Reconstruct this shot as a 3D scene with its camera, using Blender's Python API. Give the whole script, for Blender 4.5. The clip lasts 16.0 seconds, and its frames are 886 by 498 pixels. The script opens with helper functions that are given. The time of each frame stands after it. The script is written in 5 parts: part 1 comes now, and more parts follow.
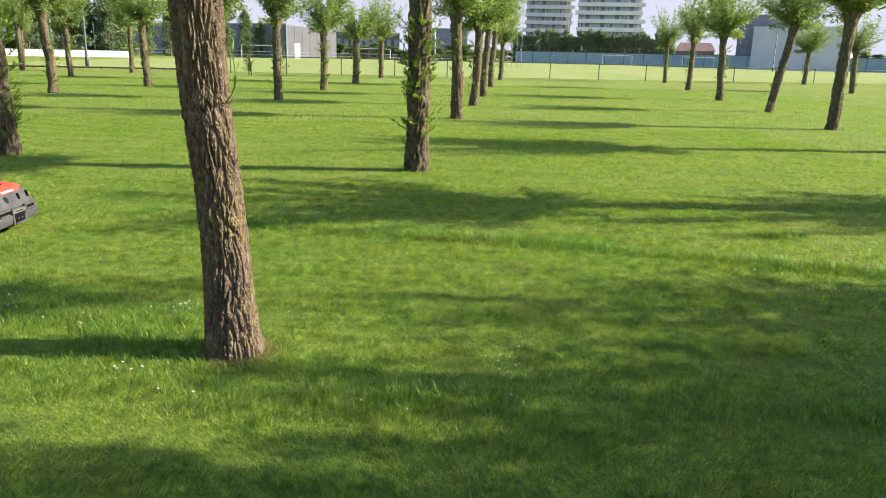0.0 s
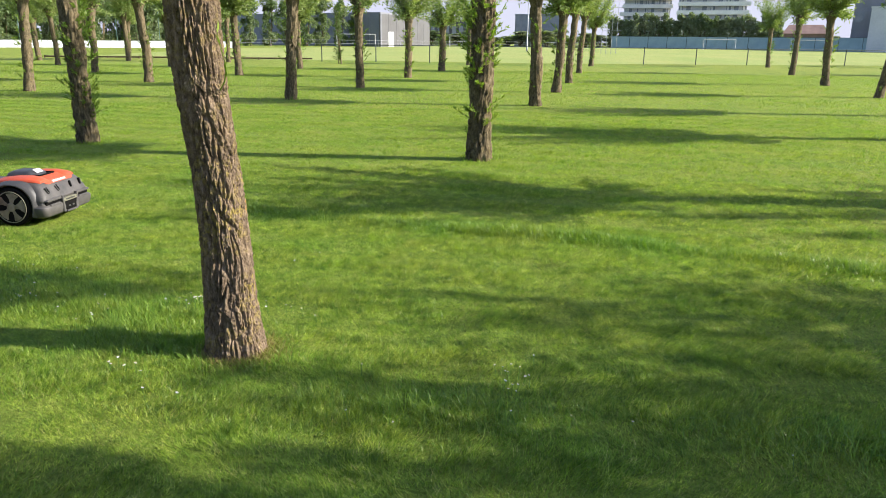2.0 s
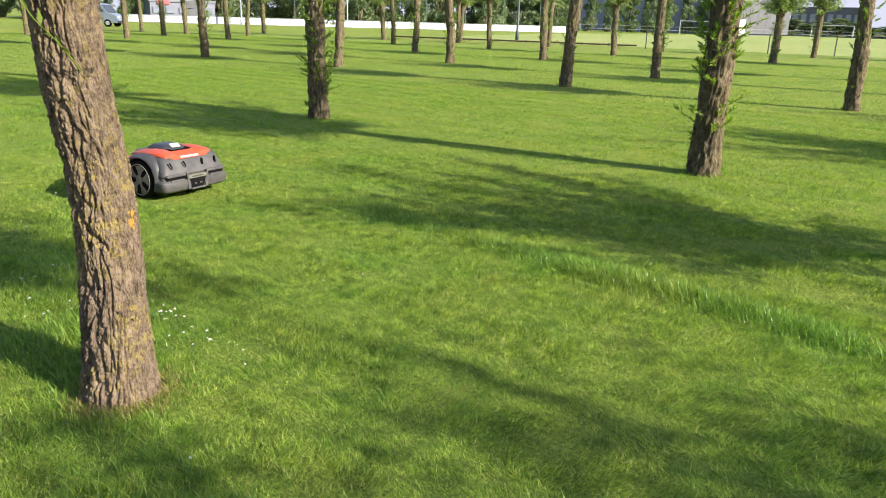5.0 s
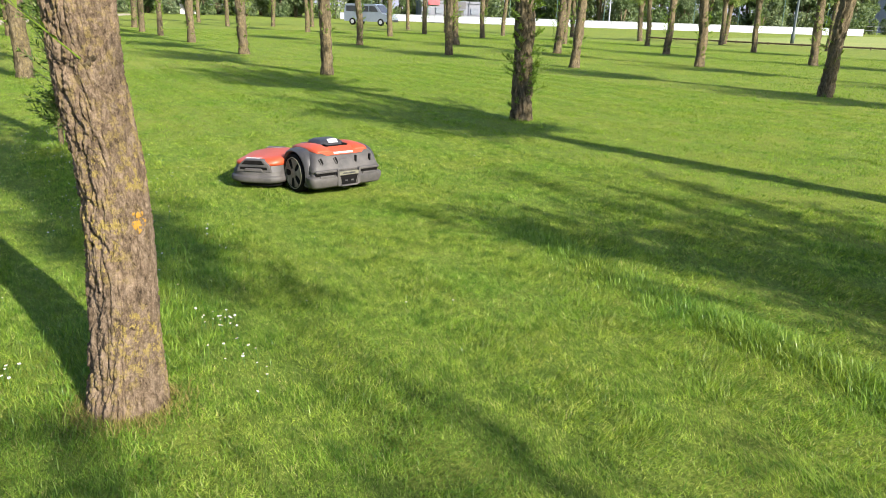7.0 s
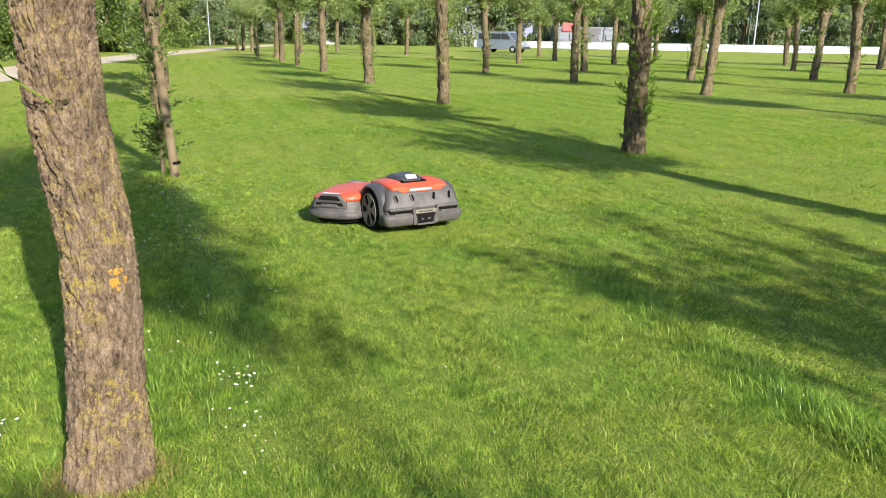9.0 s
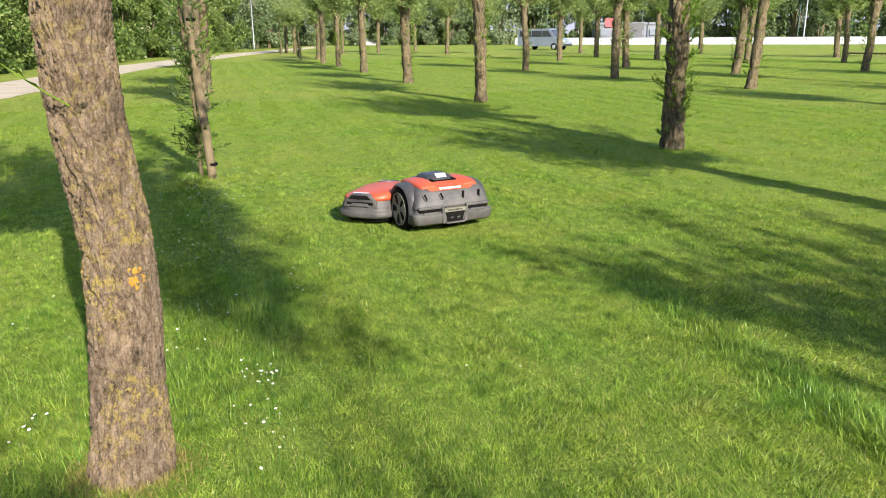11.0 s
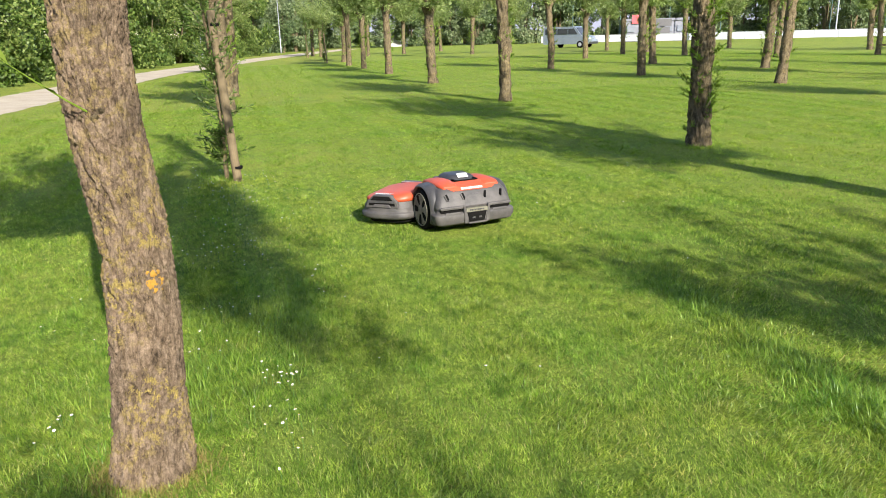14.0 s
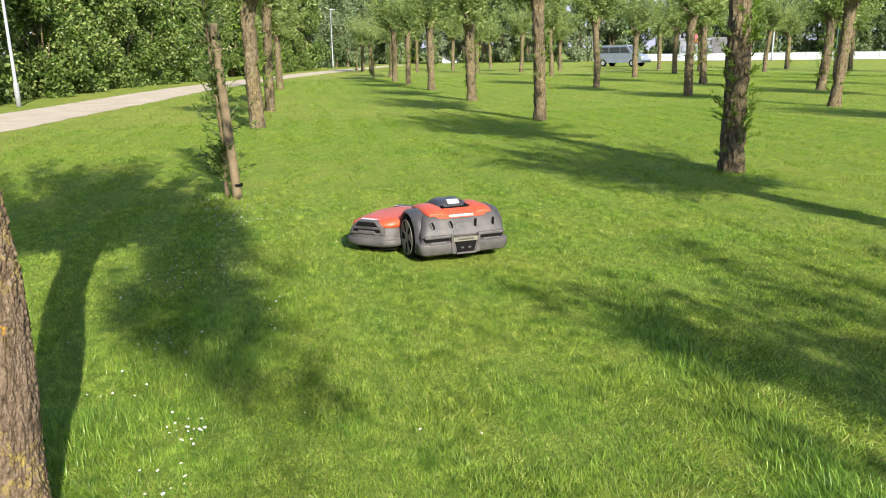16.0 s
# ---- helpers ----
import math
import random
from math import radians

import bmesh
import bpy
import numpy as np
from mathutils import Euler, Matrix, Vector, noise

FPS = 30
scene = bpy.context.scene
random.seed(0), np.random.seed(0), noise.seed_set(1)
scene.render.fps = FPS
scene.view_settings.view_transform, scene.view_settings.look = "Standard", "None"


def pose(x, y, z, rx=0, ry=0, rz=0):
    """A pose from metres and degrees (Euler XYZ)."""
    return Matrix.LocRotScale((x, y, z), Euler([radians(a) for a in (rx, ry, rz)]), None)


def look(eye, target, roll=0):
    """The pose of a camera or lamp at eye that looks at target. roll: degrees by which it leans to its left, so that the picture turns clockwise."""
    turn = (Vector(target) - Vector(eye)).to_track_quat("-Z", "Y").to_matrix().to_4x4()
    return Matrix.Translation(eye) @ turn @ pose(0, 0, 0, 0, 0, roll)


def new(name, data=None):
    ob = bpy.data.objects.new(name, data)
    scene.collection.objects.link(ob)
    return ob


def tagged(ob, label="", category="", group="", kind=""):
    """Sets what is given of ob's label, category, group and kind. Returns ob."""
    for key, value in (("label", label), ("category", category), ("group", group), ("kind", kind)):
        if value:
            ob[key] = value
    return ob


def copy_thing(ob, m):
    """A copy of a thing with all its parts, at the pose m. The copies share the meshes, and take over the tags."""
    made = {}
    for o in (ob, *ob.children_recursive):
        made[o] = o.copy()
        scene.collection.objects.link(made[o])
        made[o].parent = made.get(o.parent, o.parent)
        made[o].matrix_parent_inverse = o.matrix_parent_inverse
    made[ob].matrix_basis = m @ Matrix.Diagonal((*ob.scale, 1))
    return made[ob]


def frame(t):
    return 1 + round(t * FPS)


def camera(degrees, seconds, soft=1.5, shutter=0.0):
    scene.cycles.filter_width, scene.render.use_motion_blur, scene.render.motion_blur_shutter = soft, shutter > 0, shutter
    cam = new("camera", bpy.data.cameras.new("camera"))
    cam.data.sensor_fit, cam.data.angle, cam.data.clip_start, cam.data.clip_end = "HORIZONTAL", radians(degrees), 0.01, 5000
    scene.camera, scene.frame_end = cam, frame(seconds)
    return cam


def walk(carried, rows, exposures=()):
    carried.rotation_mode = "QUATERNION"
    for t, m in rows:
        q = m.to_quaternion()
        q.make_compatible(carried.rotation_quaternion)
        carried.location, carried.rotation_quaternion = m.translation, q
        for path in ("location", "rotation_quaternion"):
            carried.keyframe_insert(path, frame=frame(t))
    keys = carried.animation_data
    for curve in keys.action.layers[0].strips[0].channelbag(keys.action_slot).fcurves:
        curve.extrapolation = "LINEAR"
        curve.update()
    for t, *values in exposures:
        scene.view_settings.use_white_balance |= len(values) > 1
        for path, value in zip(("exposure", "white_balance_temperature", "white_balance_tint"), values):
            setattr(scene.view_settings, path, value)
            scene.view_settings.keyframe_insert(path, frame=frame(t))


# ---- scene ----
cam = camera(61.4, 16.0, 0.95)
METRES, EYE, TILT, LEAN, TURN = 4.918, 1.5, 0.0, 0.0, 0.0
ROWS = [
    (0.0, 0.0, 0.0, 0.0, 0.36, -14.57, -1.39),
    (0.5, -0.0033, 0.0014, -0.0001, 1.39, -14.61, -1.25),
    (1.0, 0.0058, 0.0109, 0.001, 3.26, -14.61, -1.25),
    (1.5, 0.0451, 0.0361, -0.001, 5.34, -14.89, -0.94),
    (2.0, 0.0771, 0.0628, -0.0034, 7.36, -15.62, -0.65),
    (2.5, 0.1007, 0.1119, -0.0052, 10.12, -16.29, -0.24),
    (3.0, 0.1343, 0.1711, -0.0053, 14.25, -16.99, 0.07),
    (5.5, 0.3094, 0.4529, -0.0077, 37.54, -17.19, -2.12),
    (6.0, 0.3131, 0.5002, -0.0083, 42.64, -17.42, -2.23),
    (6.5, 0.3287, 0.5495, -0.011, 47.91, -17.44, -1.94),
    (7.0, 0.3298, 0.5958, -0.0127, 52.06, -17.63, -1.78),
    (7.5, 0.3074, 0.6411, -0.0099, 55.28, -17.21, -1.51),
    (8.0, 0.2932, 0.6732, -0.0065, 58.23, -16.62, -1.28),
    (10.5, 0.3071, 0.7309, -0.0087, 64.56, -15.91, -0.02),
    (11.0, 0.307, 0.731, -0.0082, 65.15, -16.03, 0.32),
    (11.5, 0.3067, 0.7316, -0.0083, 65.48, -16.2, 0.51),
    (12.0, 0.306, 0.7318, -0.0084, 65.81, -16.32, 0.67),
    (12.5, 0.3069, 0.7313, -0.0086, 66.22, -16.33, 0.78),
    (13.0, 0.3071, 0.7301, -0.0085, 66.63, -16.26, 0.89),
    (13.5, 0.3077, 0.7314, -0.0083, 67.02, -16.11, 1.21),
    (14.0, 0.309, 0.7396, -0.009, 67.04, -15.98, 1.46),
    (14.5, 0.2983, 0.7577, -0.0099, 67.1, -15.75, 1.1),
    (15.0, 0.2727, 0.7917, -0.0081, 68.09, -15.33, 0.8),
    (15.5, 0.2623, 0.8211, -0.0073, 69.79, -14.91, 0.6),
    (16.0, 0.2602, 0.8587, -0.0117, 71.11, -14.7, 0.82),
]
walk(cam, [(t, pose(0, 0, EYE, TILT, LEAN, TURN) @ pose(METRES * x, METRES * y, METRES * z, 90 + pitch, roll, yaw)) for t, x, y, z, yaw, pitch, roll in ROWS],
     [(0.0, 1.48), (3.0, 1.49), (7.0, 1.48), (16.0, 1.44)])

# ---- light ----
AZ, EL = radians(3.5), radians(28.0)      # the sun, from +x towards +y
TO_SUN = Vector((math.cos(EL) * math.cos(AZ), math.cos(EL) * math.sin(AZ), math.sin(EL)))
world = bpy.data.worlds.new("sky")
scene.world = world
world.use_nodes = True
wn = world.node_tree
sky = wn.nodes.new("ShaderNodeTexSky")
sky.sky_type, sky.sun_disc, sky.sun_elevation, sky.sun_rotation = "NISHITA", False, EL, math.pi / 2 - AZ
sky.dust_density, sky.air_density, sky.ozone_density = 0.5, 1.0, 2.5
tint = wn.nodes.new("ShaderNodeMix")
tint.data_type, tint.blend_type = "RGBA", "MULTIPLY"
tint.inputs[0].default_value, tint.inputs[7].default_value = 1.0, (1.0, 0.85, 0.82, 1)
wn.links.new(sky.outputs[0], tint.inputs[6])
wn.links.new(tint.outputs[2], wn.nodes["Background"].inputs[0])
wn.nodes["Background"].inputs[1].default_value = 0.15
sun_data = bpy.data.lights.new("sun", "SUN")
sun_data.energy, sun_data.angle, sun_data.color = 4.6, radians(0.53), (1.0, 0.93, 0.82)
sun = new("sun", sun_data)
sun.matrix_world = look(TO_SUN * 60, (0, 0, 0))


# ---- materials ----
def mat(name):
    m = bpy.data.materials.new(name)
    m.use_nodes = True
    nt = m.node_tree
    return m, nt, nt.nodes["Principled BSDF"]


def N(nt, kind, **vals):
    n = nt.nodes.new(kind)
    for k, v in vals.items():
        n.inputs[k].default_value = v
    return n


def ramp(nt, src, stops):
    r = nt.nodes.new("ShaderNodeValToRGB")
    e = r.color_ramp.elements
    while len(e) < len(stops):
        e.new(0.5)
    for el, (p, c) in zip(e, stops):
        el.position, el.color = p, (*c, 1)
    nt.links.new(src, r.inputs[0])
    return r.outputs[0]


def mixc(nt, fac, a, b, mode="MIX"):
    n = nt.nodes.new("ShaderNodeMix")
    n.data_type, n.blend_type = "RGBA", mode
    for sock, v in ((n.inputs[0], fac), (n.inputs[6], a), (n.inputs[7], b)):
        if isinstance(v, (int, float)):
            sock.default_value = v
        elif isinstance(v, tuple):
            sock.default_value = (*v, 1)
        else:
            nt.links.new(v, sock)
    return n.outputs[2]


def coords(nt, scale=(1, 1, 1), kind="Object"):
    tc = nt.nodes.new("ShaderNodeTexCoord")
    mp = N(nt, "ShaderNodeMapping", Scale=scale)
    nt.links.new(tc.outputs[kind], mp.inputs[0])
    return mp.outputs[0]


def world_coords(nt, scale=(1, 1, 1)):
    g = nt.nodes.new("ShaderNodeNewGeometry")
    mp = N(nt, "ShaderNodeMapping", Scale=scale)
    nt.links.new(g.outputs["Position"], mp.inputs[0])
    return mp.outputs[0]


def noise_tex(nt, co, scale, detail=4.0, rough=0.55, dist=0.0):
    n = N(nt, "ShaderNodeTexNoise", Scale=scale, Detail=detail, Roughness=rough, Distortion=dist)
    nt.links.new(co, n.inputs["Vector"])
    return n.outputs["Fac"]


def bump(nt, bs, height, strength=0.4, dist=0.01):
    b = N(nt, "ShaderNodeBump", Strength=strength, Distance=dist)
    nt.links.new(height, b.inputs["Height"])
    nt.links.new(b.outputs[0], bs.inputs["Normal"])


def plain(name, a, b, scale=6.0, rough=0.6, metal=0.0, bumps=0.15, bdist=0.004, spec=0.5):
    """A painted, moulded or cast surface: two tones in blotches, fine grain, a little relief."""
    m, nt, bs = mat(name)
    co = coords(nt)
    big, fine = noise_tex(nt, co, scale), noise_tex(nt, co, scale * 14, 2)
    c = ramp(nt, big, [(0.3, a), (0.7, b)])
    c = mixc(nt, 0.12, c, ramp(nt, fine, [(0.3, (0, 0, 0)), (0.7, (1, 1, 1))]), "SOFT_LIGHT")
    nt.links.new(c, bs.inputs["Base Color"])
    bs.inputs["Roughness"].default_value, bs.inputs["Metallic"].default_value = rough, metal
    bs.inputs["Specular IOR Level"].default_value = spec
    bump(nt, bs, fine, bumps, bdist)
    return m


def foliage(name, stops, trans=0.4, tint=(0.9, 1.0, 0.35), rough=0.45, patch=0.5, patch_cols=((0.55, 0.65, 0.4), (1.15, 1.1, 1.0)), tuft=0.0):
    """Leaves and blades: each one's own tone, broad patches, light shining through."""
    m, nt, bs = mat(name)
    g = nt.nodes.new("ShaderNodeNewGeometry")
    c = ramp(nt, g.outputs["Random Per Island"], stops)
    p = ramp(nt, noise_tex(nt, world_coords(nt), patch, 3), [(0.32, patch_cols[0]), (0.68, patch_cols[1])])
    c = mixc(nt, 1.0, c, p, "MULTIPLY")
    if tuft:
        c = mixc(nt, 1.0, c, ramp(nt, noise_tex(nt, world_coords(nt), tuft, 4, 0.65), [(0.34, (0.46, 0.57, 0.46)), (0.66, (1.42, 1.31, 1.25))]), "MULTIPLY")
        thin = mixc(nt, 1.0, ramp(nt, noise_tex(nt, world_coords(nt), 4.3, 3), [(0.56, (0, 0, 0)), (0.72, (0.32, 0.32, 0.32))]), ramp(nt, noise_tex(nt, world_coords(nt), 0.7, 2), [(0.4, (0.25, 0.25, 0.25)), (0.6, (1, 1, 1))]), "MULTIPLY")
        c = mixc(nt, thin, c, (0.40, 0.34, 0.12))
    nt.links.new(c, bs.inputs["Base Color"])
    bs.inputs["Roughness"].default_value = rough
    bs.inputs["Specular IOR Level"].default_value = 0.3
    t = nt.nodes.new("ShaderNodeBsdfTranslucent")
    nt.links.new(mixc(nt, 1.0, c, tint, "MULTIPLY"), t.inputs[0])
    mx = N(nt, "ShaderNodeMixShader", Fac=trans)
    nt.links.new(bs.outputs[0], mx.inputs[1])
    nt.links.new(t.outputs[0], mx.inputs[2])
    nt.links.new(mx.outputs[0], nt.nodes["Material Output"].inputs[0])
    return m


def bark(name, dark, mid, pale, lichen=0.0, scale=1.0):
    """Furrowed plates with pale worn ridges, dull blotches and, where asked, yellow lichen."""
    m, nt, bs = mat(name)
    ridge = noise_tex(nt, coords(nt, (1, 1, 0.45)), 44 * scale, 9, 0.74, 0.5)
    broad = noise_tex(nt, coords(nt, (1, 1, 0.6)), 7 * scale, 4)
    fine = noise_tex(nt, coords(nt), 190 * scale, 3)
    c = ramp(nt, ridge, [(0.33, dark), (0.46, mid), (0.66, pale)])
    c = mixc(nt, 1.0, c, ramp(nt, broad, [(0.3, (0.72, 0.70, 0.68)), (0.7, (1.18, 1.12, 1.06))]), "MULTIPLY")
    c = mixc(nt, 0.4, c, ramp(nt, fine, [(0.3, (0.15, 0.15, 0.15)), (0.7, (0.85, 0.85, 0.85))]), "OVERLAY")
    if lichen:
        spots = ramp(nt, noise_tex(nt, coords(nt, (1, 1, 0.9)), 34, 6, 0.75), [(0.50, (0, 0, 0)), (0.56, (lichen, lichen, lichen))])
        where = ramp(nt, noise_tex(nt, coords(nt), 3.4, 2), [(0.42, (0, 0, 0)), (0.52, (1, 1, 1))])
        f = mixc(nt, 1.0, spots, where, "MULTIPLY")
        sep = nt.nodes.new("ShaderNodeSeparateXYZ")
        nt.links.new(coords(nt), sep.inputs[0])
        f = mixc(nt, 1.0, f, ramp(nt, sep.outputs[2], [(0.0, (0.35, 0.35, 0.35)), (0.3, (1, 1, 1)), (0.85, (1, 1, 1)), (1.0, (0.45, 0.45, 0.45))]), "MULTIPLY")
        c = mixc(nt, f, c, ramp(nt, fine, [(0.3, (0.16, 0.125, 0.045)), (0.7, (0.36, 0.275, 0.075))]))
    nt.links.new(c, bs.inputs["Base Color"])
    bs.inputs["Roughness"].default_value, bs.inputs["Specular IOR Level"].default_value = 0.9, 0.15
    bump(nt, bs, ridge, 1.0, 0.018 / scale)
    return m


def ground_material():
    m, nt, bs = mat("lawn soil and turf")
    co = world_coords(nt)
    fine = noise_tex(nt, co, 45, 5, 0.7)
    mid = noise_tex(nt, co, 1.1, 5, 0.6)
    big = noise_tex(nt, world_coords(nt, (0.35, 1, 1)), 0.11, 3)
    c = ramp(nt, fine, [(0.28, (0.062, 0.085, 0.016)), (0.55, (0.185, 0.235, 0.044)), (0.78, (0.33, 0.365, 0.098))])
    c = mixc(nt, 1.0, c, ramp(nt, mid, [(0.3, (0.72, 0.85, 0.7)), (0.7, (1.2, 1.08, 1.0))]), "MULTIPLY")
    c = mixc(nt, 1.0, c, ramp(nt, big, [(0.35, (0.9, 0.97, 0.9)), (0.65, (1.12, 1.03, 1.1))]), "MULTIPLY")
    nt.links.new(c, bs.inputs["Base Color"])
    bs.inputs["Roughness"].default_value, bs.inputs["Specular IOR Level"].default_value = 0.95, 0.1
    bump(nt, bs, fine, 0.9, 0.03)
    return m


TURF = ground_material()
BLADE = foliage("grass blade", [(0.0, (0.098, 0.195, 0.028)), (0.4, (0.222, 0.345, 0.050)), (0.75, (0.335, 0.460, 0.085)), (0.93, (0.45, 0.52, 0.16)), (1.0, (0.54, 0.48, 0.29))],
                0.58, (0.97, 0.99, 0.38), 0.38, 1.3, ((0.84, 0.98, 0.85), (1.12, 1.03, 1.0)), 11.0)
SWARD = foliage("grass farther off", [(0.0, (0.165, 0.270, 0.040)), (0.5, (0.225, 0.345, 0.054)), (1.0, (0.30, 0.415, 0.085))],
                0.58, (0.97, 0.99, 0.38), 0.42, 1.3, ((0.84, 0.98, 0.85), (1.12, 1.03, 1.0)), 8.0)
LONG_BLADE = foliage("long grass blade", [(0.0, (0.085, 0.17, 0.026)), (0.5, (0.195, 0.31, 0.045)), (1.0, (0.33, 0.43, 0.085))], 0.5, (0.97, 1.0, 0.35), 0.34, 1.3, ((0.85, 1.0, 0.9), (1.12, 1.03, 1.0)))
DRY = foliage("dry grass", [(0.0, (0.20, 0.15, 0.06)), (0.6, (0.36, 0.27, 0.11)), (1.0, (0.40, 0.36, 0.15))], 0.3)
LEAF = foliage("willow leaf", [(0.0, (0.13, 0.19, 0.06)), (0.6, (0.26, 0.33, 0.12)), (1.0, (0.40, 0.44, 0.22))], 0.5, patch_cols=((0.75, 0.82, 0.7), (1.1, 1.08, 1.0)))
SPROUT = foliage("young willow leaf", [(0.0, (0.13, 0.23, 0.03)), (0.6, (0.22, 0.33, 0.05)), (1.0, (0.34, 0.42, 0.12))], 0.45)
SAPLING_LEAF = foliage("dark young willow leaf", [(0.0, (0.05, 0.10, 0.025)), (0.6, (0.11, 0.18, 0.045)), (1.0, (0.20, 0.27, 0.09))], 0.4)
BUSH = foliage("hedge leaf", [(0.0, (0.05, 0.09, 0.022)), (0.5, (0.13, 0.20, 0.05)), (1.0, (0.27, 0.32, 0.12))], 0.42, patch=0.4)
# Leaf colour lifted and greyed: haze over the far wood is painted in.
WOOD_LEAF = foliage("hazed far wood leaf", [(0.0, (0.09, 0.13, 0.075)), (0.6, (0.18, 0.235, 0.14)), (1.0, (0.29, 0.34, 0.22))], 0.42, patch=0.12)
# Poplar leaf made paler and greyer to stand for distance haze.
POPLAR_LEAF = foliage("haze-pale poplar leaf", [(0.0, (0.15, 0.19, 0.14)), (0.6, (0.25, 0.29, 0.22)), (1.0, (0.36, 0.39, 0.32))], 0.4, patch=0.1)
BARK_NEAR = bark("furrowed bark with lichen", (0.028, 0.021, 0.014), (0.132, 0.099, 0.068), (0.260, 0.204, 0.150), 0.9)
LICHEN = plain("orange lichen", (0.22, 0.115, 0.012), (0.33, 0.18, 0.02), 60, 0.9)
BARK = bark("willow bark", (0.022, 0.017, 0.011), (0.095, 0.078, 0.048), (0.215, 0.180, 0.118), 0.35, 0.6)
TWIG = plain("willow twig", (0.10, 0.11, 0.04), (0.20, 0.19, 0.08), 20)
STAKE = plain("weathered stake wood", (0.085, 0.062, 0.030), (0.165, 0.125, 0.068), 9, 0.85)
GRAVEL = plain("pale fine gravel", (0.30, 0.25, 0.185), (0.40, 0.345, 0.26), 1.2, 0.95, 0, 0.5, 0.02)
PETAL = plain("white daisy petal", (0.5, 0.5, 0.52), (0.62, 0.62, 0.62), 40, 0.7)
BLOSSOM = plain("cream elder blossom", (0.36, 0.36, 0.24), (0.50, 0.49, 0.36), 20, 0.8)
POLLEN = plain("yellow daisy heart", (0.6, 0.42, 0.03), (0.72, 0.5, 0.05), 60, 0.8)
STEM = plain("daisy stem", (0.06, 0.14, 0.02), (0.1, 0.2, 0.03), 30, 0.7)
ORANGE = plain("faded orange plastic", (0.36, 0.052, 0.018), (0.45, 0.07, 0.026), 5, 0.48, 0, 0.05)
GREY = plain("dusty grey plastic", (0.034, 0.032, 0.032), (0.080, 0.073, 0.068), 9, 0.6, 0, 0.15)
FENDER = plain("dark grey plastic with dust", (0.024, 0.024, 0.026), (0.058, 0.054, 0.052), 9, 0.55, 0, 0.12)
DARKGREY = plain("dark grey plastic", (0.016, 0.016, 0.019), (0.034, 0.033, 0.035), 6, 0.45, 0, 0.1)
BLACK = plain("black rubber", (0.003, 0.003, 0.003), (0.008, 0.0075, 0.007), 12, 0.85, spec=0.08)
SOILED = plain("wheel plate with dried grass", (0.10, 0.08, 0.055), (0.25, 0.205, 0.15), 14, 0.85, 0, 0.4)
WHITE = plain("white lettering film", (0.38, 0.38, 0.38), (0.5, 0.5, 0.5), 20, 0.5)
PLATE = plain("pale label", (0.10, 0.10, 0.072), (0.17, 0.16, 0.115), 30, 0.6)
GALV = plain("galvanised steel", (0.22, 0.235, 0.25), (0.32, 0.33, 0.34), 8, 0.45, 0.2)
RAILPAINT = plain("dark green rail paint", (0.02, 0.035, 0.03), (0.045, 0.06, 0.05), 8, 0.5)
# Blue cloth, its colour paled partly for distance haze.
NET_BLUE = plain("blue windscreen cloth", (0.19, 0.27, 0.30), (0.25, 0.335, 0.36), 0.6, 0.9)
BOARD = plain("white pitch board", (0.36, 0.38, 0.41), (0.46, 0.47, 0.49), 0.5, 0.6)
HALL_DARK = plain("dark grey cladding", (0.13, 0.135, 0.16), (0.17, 0.175, 0.20), 0.3, 0.6)
HALL_PALE = plain("pale grey cladding", (0.070, 0.068, 0.070), (0.095, 0.093, 0.095), 0.3, 0.7)
WHITEWALL = plain("white render", (0.42, 0.42, 0.43), (0.52, 0.515, 0.51), 0.2, 0.8)
# White wall with its colour darkened to offset direct sun.
SHADEWALL = plain("toned-down white cladding", (0.36, 0.36, 0.37), (0.46, 0.46, 0.46), 0.2, 0.8)
# Cream concrete, lightened in colour so the towers look paled by haze.
CREAM = plain("haze-lifted cream balcony concrete", (0.62, 0.58, 0.55), (0.76, 0.72, 0.68), 0.2, 0.8)
SIGN_RED = plain("faded red sign paint", (0.42, 0.06, 0.07), (0.52, 0.09, 0.10), 2, 0.5)
BRICKRED = plain("brown roof", (0.16, 0.10, 0.085), (0.24, 0.15, 0.12), 0.6, 0.9)
GLASS = plain("window glass", (0.14, 0.155, 0.18), (0.20, 0.22, 0.25), 0.4, 0.15)
VANGLASS = plain("dark car glass", (0.025, 0.028, 0.032), (0.05, 0.055, 0.06), 0.6, 0.12)
VANPAINT = plain("silver blue car paint", (0.15, 0.18, 0.22), (0.20, 0.23, 0.27), 1.0, 0.3, 0.2, 0.02)


